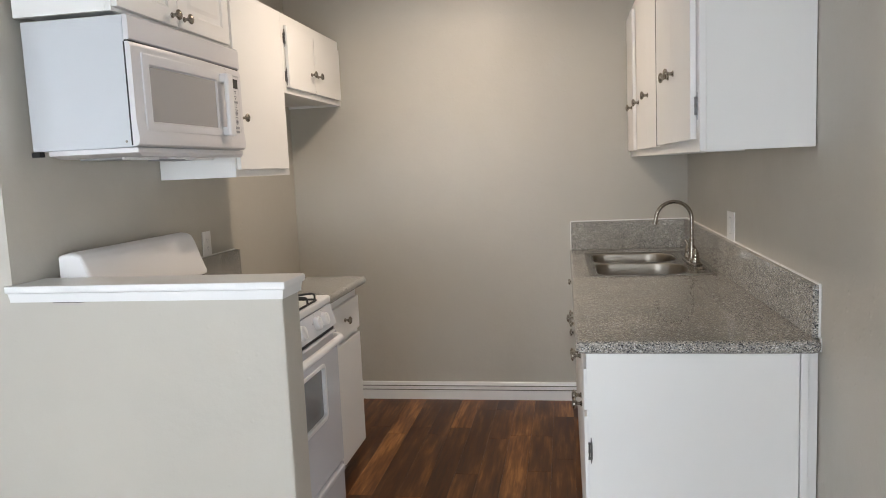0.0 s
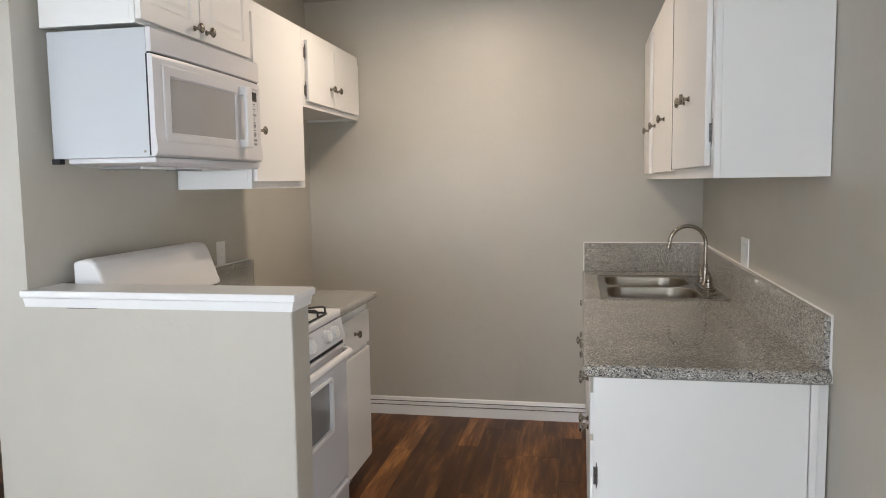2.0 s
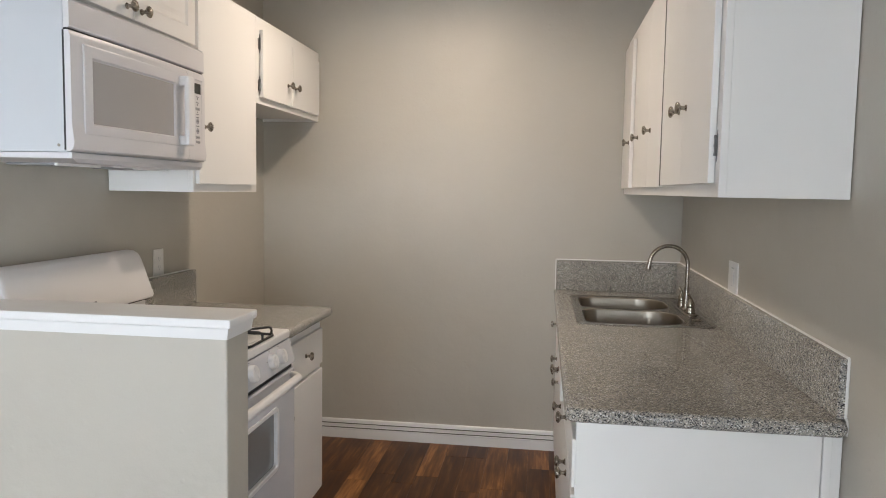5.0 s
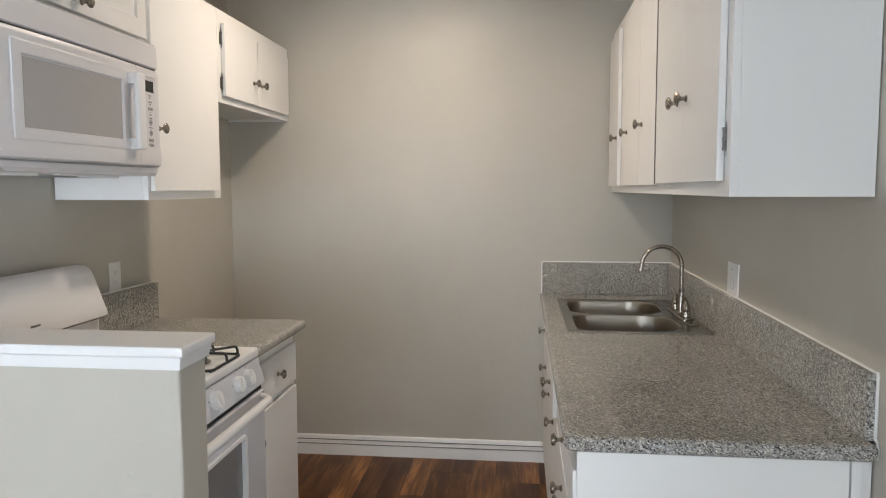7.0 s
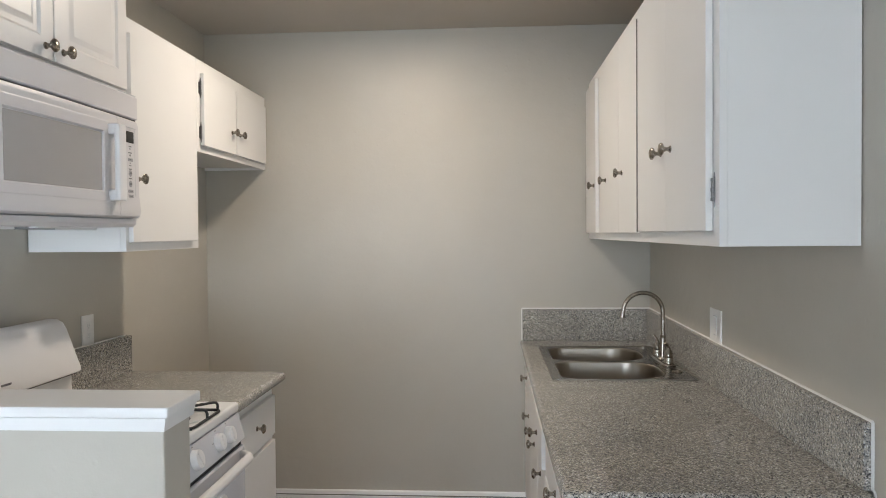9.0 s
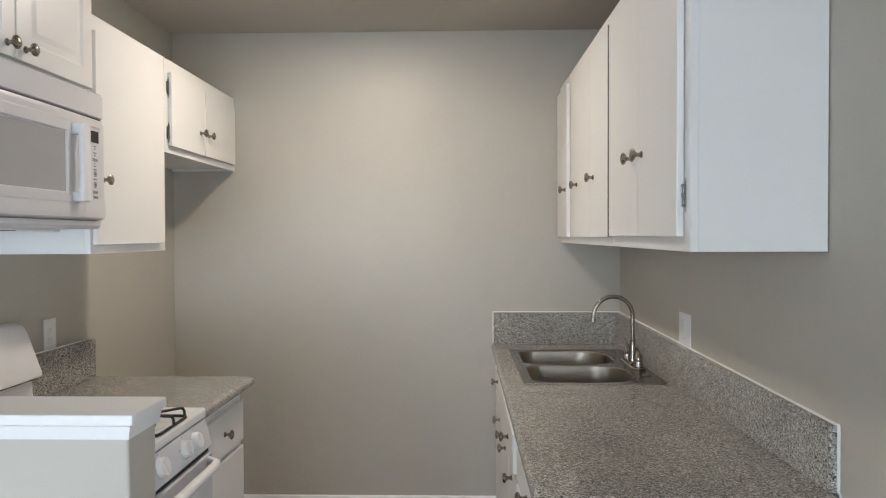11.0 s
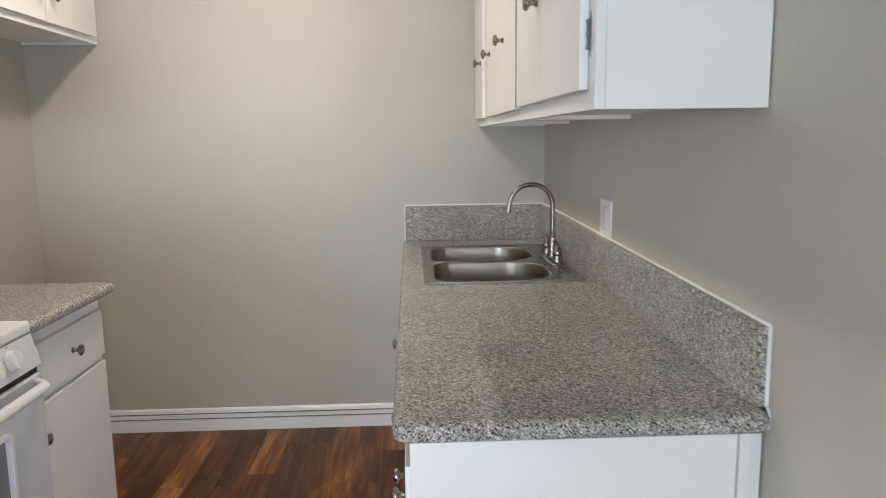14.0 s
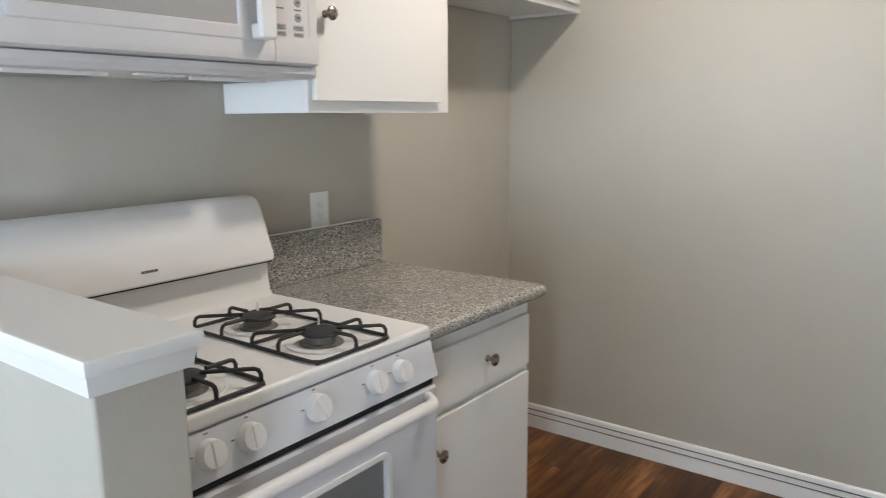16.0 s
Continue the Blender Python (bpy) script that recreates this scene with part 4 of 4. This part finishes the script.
# ---- microwave over the range ----
MY0, MY1, MF = -2.272, -1.516, -1.976
micro = thing("microwave_oven", (-2.15, (MY0 + MY1) / 2, 1.50), "white over-the-range microwave with a grey window", "microwave")
part("body", boxed(-2.331, MF - 0.012, MY0, MY1, 1.534, 1.930, r=0.004), CASING, micro, "white sheet metal casing with cool daylight in its colour")


def front_bulge(y, deep):
    s = (y - MY0) / (MY1 - MY0)
    return MF + 0.004 + deep * (1 - (2 * s - 1) ** 2)


def curved_front(y0, y1, prof, deep, n=12):
    """A front with a slight bow across its width; prof gives (out, z)."""
    bm = bmesh.new()
    rings = []
    for k in range(n + 1):
        y = y0 + (y1 - y0) * k / n
        x = front_bulge(y, deep)
        rings.append([bm.verts.new((MF - 0.011, y, prof[0][1]))] + [bm.verts.new((x + o, y, z)) for o, z in prof] + [bm.verts.new((MF - 0.011, y, prof[-1][1]))])
    for a, b in zip(rings, rings[1:]):
        for k in range(len(a) - 1):
            bm.faces.new((a[k], a[k + 1], b[k + 1], b[k]))
    bm.faces.new(rings[0])
    bm.faces.new(rings[-1][::-1])
    return bm


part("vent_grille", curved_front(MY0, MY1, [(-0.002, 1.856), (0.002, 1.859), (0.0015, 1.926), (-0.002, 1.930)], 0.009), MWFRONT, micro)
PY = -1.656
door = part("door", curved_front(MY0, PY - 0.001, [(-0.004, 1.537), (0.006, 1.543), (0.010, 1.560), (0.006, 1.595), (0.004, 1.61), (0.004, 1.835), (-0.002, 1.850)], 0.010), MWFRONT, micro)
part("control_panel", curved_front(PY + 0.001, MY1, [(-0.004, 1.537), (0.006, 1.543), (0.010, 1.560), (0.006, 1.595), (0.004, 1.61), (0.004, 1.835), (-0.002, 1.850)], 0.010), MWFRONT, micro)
part("door_gap", boxed(MF - 0.0115, MF - 0.001, MY0 + 0.001, MY1 - 0.001, 1.8505, 1.8555), BLACK, micro)
part("side_gap", boxed(MF - 0.0145, MF - 0.0095, MY0 - 0.0008, MY0 + 0.003, 1.540, 1.850), BLACK, micro)


def bowed_plate(y0, y1, z0, z1, out, thick, r, n=10):
    bm = bmesh.new()
    made = []
    for k in range(n):
        ya, yb = y0 + (y1 - y0) * k / n, y0 + (y1 - y0) * (k + 1) / n
        for x_off in (0,):
            a = [bm.verts.new((front_bulge(y, 0.010) + out + t, y, z)) for y, z in ((ya, z0), (yb, z0), (yb, z1), (ya, z1)) for t in (0,)]
            b = [bm.verts.new((v.co.x - thick, v.co.y, v.co.z)) for v in a]
            bm.faces.new(a)
            bm.faces.new(b[::-1])
            for j in range(4):
                if (j == 1 and k < n - 1) or (j == 3 and k > 0):
                    continue
                bm.faces.new((a[j], b[j], b[(j + 1) % 4], a[(j + 1) % 4]))
    bmesh.ops.remove_doubles(bm, verts=bm.verts, dist=1e-6)
    return bm


part("window", bowed_plate(-2.184, -1.757, 1.613, 1.784, 0.0046, 0.004, 0), MWGLASS, door, "grey screened microwave window")


def window_bezel():
    """A stepped frame round the window, bowed with the door."""
    bm = bmesh.new()
    rings = []
    for inset, out in ((0.0, 0.0030), (0.0, 0.0085), (0.004, 0.0105), (0.030, 0.0105), (0.0355, 0.0052)):
        y0, y1, z0, z1 = -2.224 + inset, -1.728 - inset * 0.85, 1.584 + inset * 0.85, 1.822 - inset * 1.05
        n = 12
        ring = [(y0 + (y1 - y0) * k / n, z0) for k in range(n)] + [(y1, z0 + (z1 - z0) * k / 4) for k in range(4)]
        ring += [(y1 - (y1 - y0) * k / n, z1) for k in range(n)] + [(y0, z1 - (z1 - z0) * k / 4) for k in range(4)]
        rings.append([bm.verts.new((front_bulge(y, 0.010) + out, y, z)) for y, z in ring])
    for a, b in zip(rings, rings[1:]):
        for k in range(len(a)):
            bm.faces.new((a[k], a[(k + 1) % len(a)], b[(k + 1) % len(b)], b[k]))
    return bm


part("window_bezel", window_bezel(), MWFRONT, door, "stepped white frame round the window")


def mw_handle():
    bm = bmesh.new()
    x = front_bulge(-1.70, 0.010) - 0.004
    y0, y1, z0, z1 = -1.724, -1.674, 1.586, 1.818
    box(bm, x + 0.026, x + 0.044, y0 + 0.004, y1, z0, z1, r=0.007, seg=3)
    for a, b in ((z0, z0 + 0.034), (z1 - 0.034, z1)):
        box(bm, x + 0.003, x + 0.036, y0 + 0.005, y1 - 0.002, a, b, r=0.006, seg=3)
    return bm


part("handle", mw_handle(), MWHITE, door, "upright white bar handle")
px = front_bulge(-1.578, 0.010) + 0.0040
part("display", boxed(px - 0.003, px + 0.0022, -1.612, -1.556, 1.775, 1.811, r=0.001), DISPLAY, micro, "black digital display")


def on_panel(y):
    return front_bulge(y, 0.010) + 0.004


def panel_line():
    """A thin printed outline round the keys."""
    bm = bmesh.new()
    y0, y1, z0, z1, w = -1.652, -1.542, 1.590, 1.824, 0.0013
    for a, b, c, d in ((y0, y1, z1 - w, z1), (y0, y0 + w, z0, z1 - w), (y1 - w, y1, z0, z1 - w)):
        box(bm, on_panel(a) - 0.003, max(on_panel(a), on_panel(b)) + 0.0006, a, b, c, d)
    return bm


KEY_COLUMNS = (-1.634, -1.578)
KEY_ROWS = (1.722, 1.622, 1.606)


def key_print():
    bm = bmesh.new()
    for y in KEY_COLUMNS:
        x = on_panel(y)
        for z, w, h in ((1.764, 0.018, 0.003), (1.757, 0.005, 0.006), (1.744, 0.022, 0.003), (1.736, 0.006, 0.006), (1.711, 0.004, 0.004), (1.703, 0.014, 0.003), (1.692, 0.020, 0.003), (1.662, 0.022, 0.003)):
            box(bm, x - 0.002, x + 0.0007, y - w / 2, y + w / 2, z - h / 2, z + h / 2)
        for z in KEY_ROWS:
            for k in (-1, 0, 1):
                box(bm, x, x + 0.0032, y - 0.0025 + k * 0.006, y + 0.0015 + k * 0.006, z - 0.0012, z + 0.0012)
    return bm


part("panel_outline", panel_line(), HOODGREY, micro, "thin grey printed outline")
part("keypad_print", key_print(), MARK, micro, "grey keypad printing")
for y in KEY_COLUMNS:
    for z in KEY_ROWS:
        part("key", boxed(on_panel(y) - 0.002, on_panel(y) + 0.0026, y - 0.015, y + 0.015, z - 0.0050, z + 0.0050, r=0.0012), KEYGREY, micro, "grey rectangular key")
y = KEY_COLUMNS[1]
for z in (1.679, 1.645):
    part("round_button", lathe(bmesh.new(), [(0.0105, 0), (0.0105, 0.003), (0.009, 0.004), (0, 0.004)], Matrix.Translation((on_panel(y) - 0.002, y, z)) @ Euler((0, math.pi / 2, 0)).to_matrix().to_4x4(), 20), KEYGREY, micro, "round grey key")
    part("button_mark", boxed(on_panel(y), on_panel(y) + 0.0026, y - 0.005, y + 0.005, z - 0.003, z + 0.003), MARK, micro)


def hood_pan():
    bm = bmesh.new()
    a = [(-2.290, MY0 + 0.02), (MF - 0.002, MY0 + 0.012), (MF - 0.002, MY1 - 0.002), (-2.290, MY1 - 0.002)]
    b = [(-2.270, MY0 + 0.05), (MF - 0.010, MY0 + 0.045), (MF - 0.010, MY1 - 0.006), (-2.270, MY1 - 0.006)]
    loops(bm, [(a, 1.5335), (a, 1.519), (b, 1.508)])
    return bm


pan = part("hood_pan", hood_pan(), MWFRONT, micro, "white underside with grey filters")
for a, b in ((-2.19, -2.00), (-1.80, -1.60)):
    part("filter", boxed(-2.23, -2.075, a, b, 1.502, 1.5085, r=0.002), MESHGREY, pan, "grey mesh grease filter")
    part("filter_frame", boxed(-2.078, -2.068, a - 0.005, b + 0.005, 1.500, 1.5085, r=0.002), MWHITE, pan)
part("lamp_lens", boxed(-2.06, -2.055 + 0.02, -1.95, -1.84, 1.503, 1.5085, r=0.002), MWHITE, pan)


def ragged_bead():
    rng = random.Random(3)
    bm = bmesh.new()
    y = -2.03
    while y < MY1 - 0.006:
        d = rng.uniform(0.008, 0.026)
        lo, hi = rng.uniform(0.0005, 0.003), rng.uniform(0.003, 0.0055)
        box(bm, MF - 0.004, MF + 0.0035, y, min(y + d, MY1 - 0.002), 1.930 - lo, 1.930 + hi)
        y += d * rng.uniform(0.8, 1.25)
    return bm


part("sealant_bead", ragged_bead(), HOODGREY, micro, "ragged dirty sealant bead along the top")
part("wall_bracket", boxed(-2.3325, -2.305, MY0 - 0.004, MY0 + 0.02, 1.517, 1.5335), BLACK, micro)
part("screw", tube(bmesh.new(), [(MF - 0.03, MY0 - 0.002, 1.552), (MF - 0.03, MY0 + 0.002, 1.552)], 0.004, 10), NICKEL, micro)

# ---- wall plates ----


def wall_plate(name, x, sx, y0, y1, z0, z1, label, outlet):
    plate = thing(name, (x, (y0 + y1) / 2, z0), label, name.replace("_", " "))
    a, b = sorted((x, x + sx * 0.006))
    part("cover_plate", boxed(a, b, y0, y1, z0, z1, r=0.002), PLASTIC, plate)
    yc, zc = (y0 + y1) / 2, (z0 + z1) / 2
    a, b = sorted((x + sx * 0.004, x + sx * (0.0085 if not outlet else 0.0075)))
    if not outlet:
        part("rocker_frame", boxed(min(x, x + sx * 0.0068), max(x, x + sx * 0.0068), yc - 0.0195, yc + 0.0195, zc - 0.036, zc + 0.036, r=0.001), HOODGREY, plate, "grey rocker frame")
    rock = part("rocker" if not outlet else "receptacle", boxed(a, b, yc - 0.0165, yc + 0.0165, zc - 0.033, zc + 0.033, r=0.0015), PLASTIC, plate)
    if outlet:
        slots = bmesh.new()
        for z in (zc - 0.018, zc + 0.018):
            for dy in (-0.0065, 0.0065):
                box(slots, min(a, b), max(a, b) + 0.0004, yc + dy - 0.0016, yc + dy + 0.0016, z - 0.003, z + 0.007)
            box(slots, min(a, b), max(a, b) + 0.0004, yc - 0.0026, yc + 0.0026, z - 0.0105, z - 0.006)
        part("slots", slots, HOODGREY, rock)
    return plate


wall_plate("light_switch", 0.0, -1, -1.178, -1.048, 1.076, 1.194, "white rocker switch plate above the backsplash", False)
wall_plate("power_outlet", LEFT - 0.011, 1, -1.198, -1.120, 1.062, 1.180, "white power outlet above the small granite counter", True)

# ---- floor planks ----


def planks():
    rng = random.Random(7)
    floor = thing("floor", (-1.2, -1.2, -0.006), "dark brown wood laminate plank floor", "floor", "", "structure")
    meshes = {}
    rest = bmesh.new()
    w, gap, z0, z1 = 0.112, 0.00025, -0.006, 0.0

    def plank(x, a, b):
        near = -1.95 < x < -0.5 and b > -3.0
        if not near:
            box(rest, x + gap, x + w - gap, a + gap, b - gap, z0, z1)
            return
        length = round(b - a, 2)
        if length not in meshes:
            bm = boxed(-w / 2 + gap, w / 2 - gap, -(b - a) / 2 + gap, (b - a) / 2 - gap, z0, z1)
            top = [e for e in bm.edges if e.verts[0].co.z > -1e-6 and e.verts[1].co.z > -1e-6]
            bmesh.ops.bevel(bm, geom=top, offset=0.0004, segments=1, profile=0.5, affect="EDGES")
            meshes[length] = mesh_of("plank", bm, WOOD, Vector((0, 0, 0)))
        ob = new("plank", meshes[length])
        ob.parent = floor
        ob.location = Vector((x + w / 2, (a + b) / 2, 0)) - Vector((-1.2, -1.2, -0.006))

    col, x = 0, EAST - w
    while x > WEST - 0.01:
        y = (NOOK if x > 0 else 0.0) - rng.choice((0.20, 0.30, 0.40, 0.50, 0.60, 0.75))
        plank(max(x, WEST), y, NOOK if x > 0 else 0.0)
        while y > SOUTH:
            nxt = max(y - rng.choice((0.45, 0.60, 0.75, 0.90, 1.20)), SOUTH)
            plank(max(x, WEST), nxt, y)
            y = nxt
        x -= w
    ob = part("floor_planks", rest, WOOD, floor)
    tagged(ob, "dark brown laminate planks", "", "", "stuff")


planks()
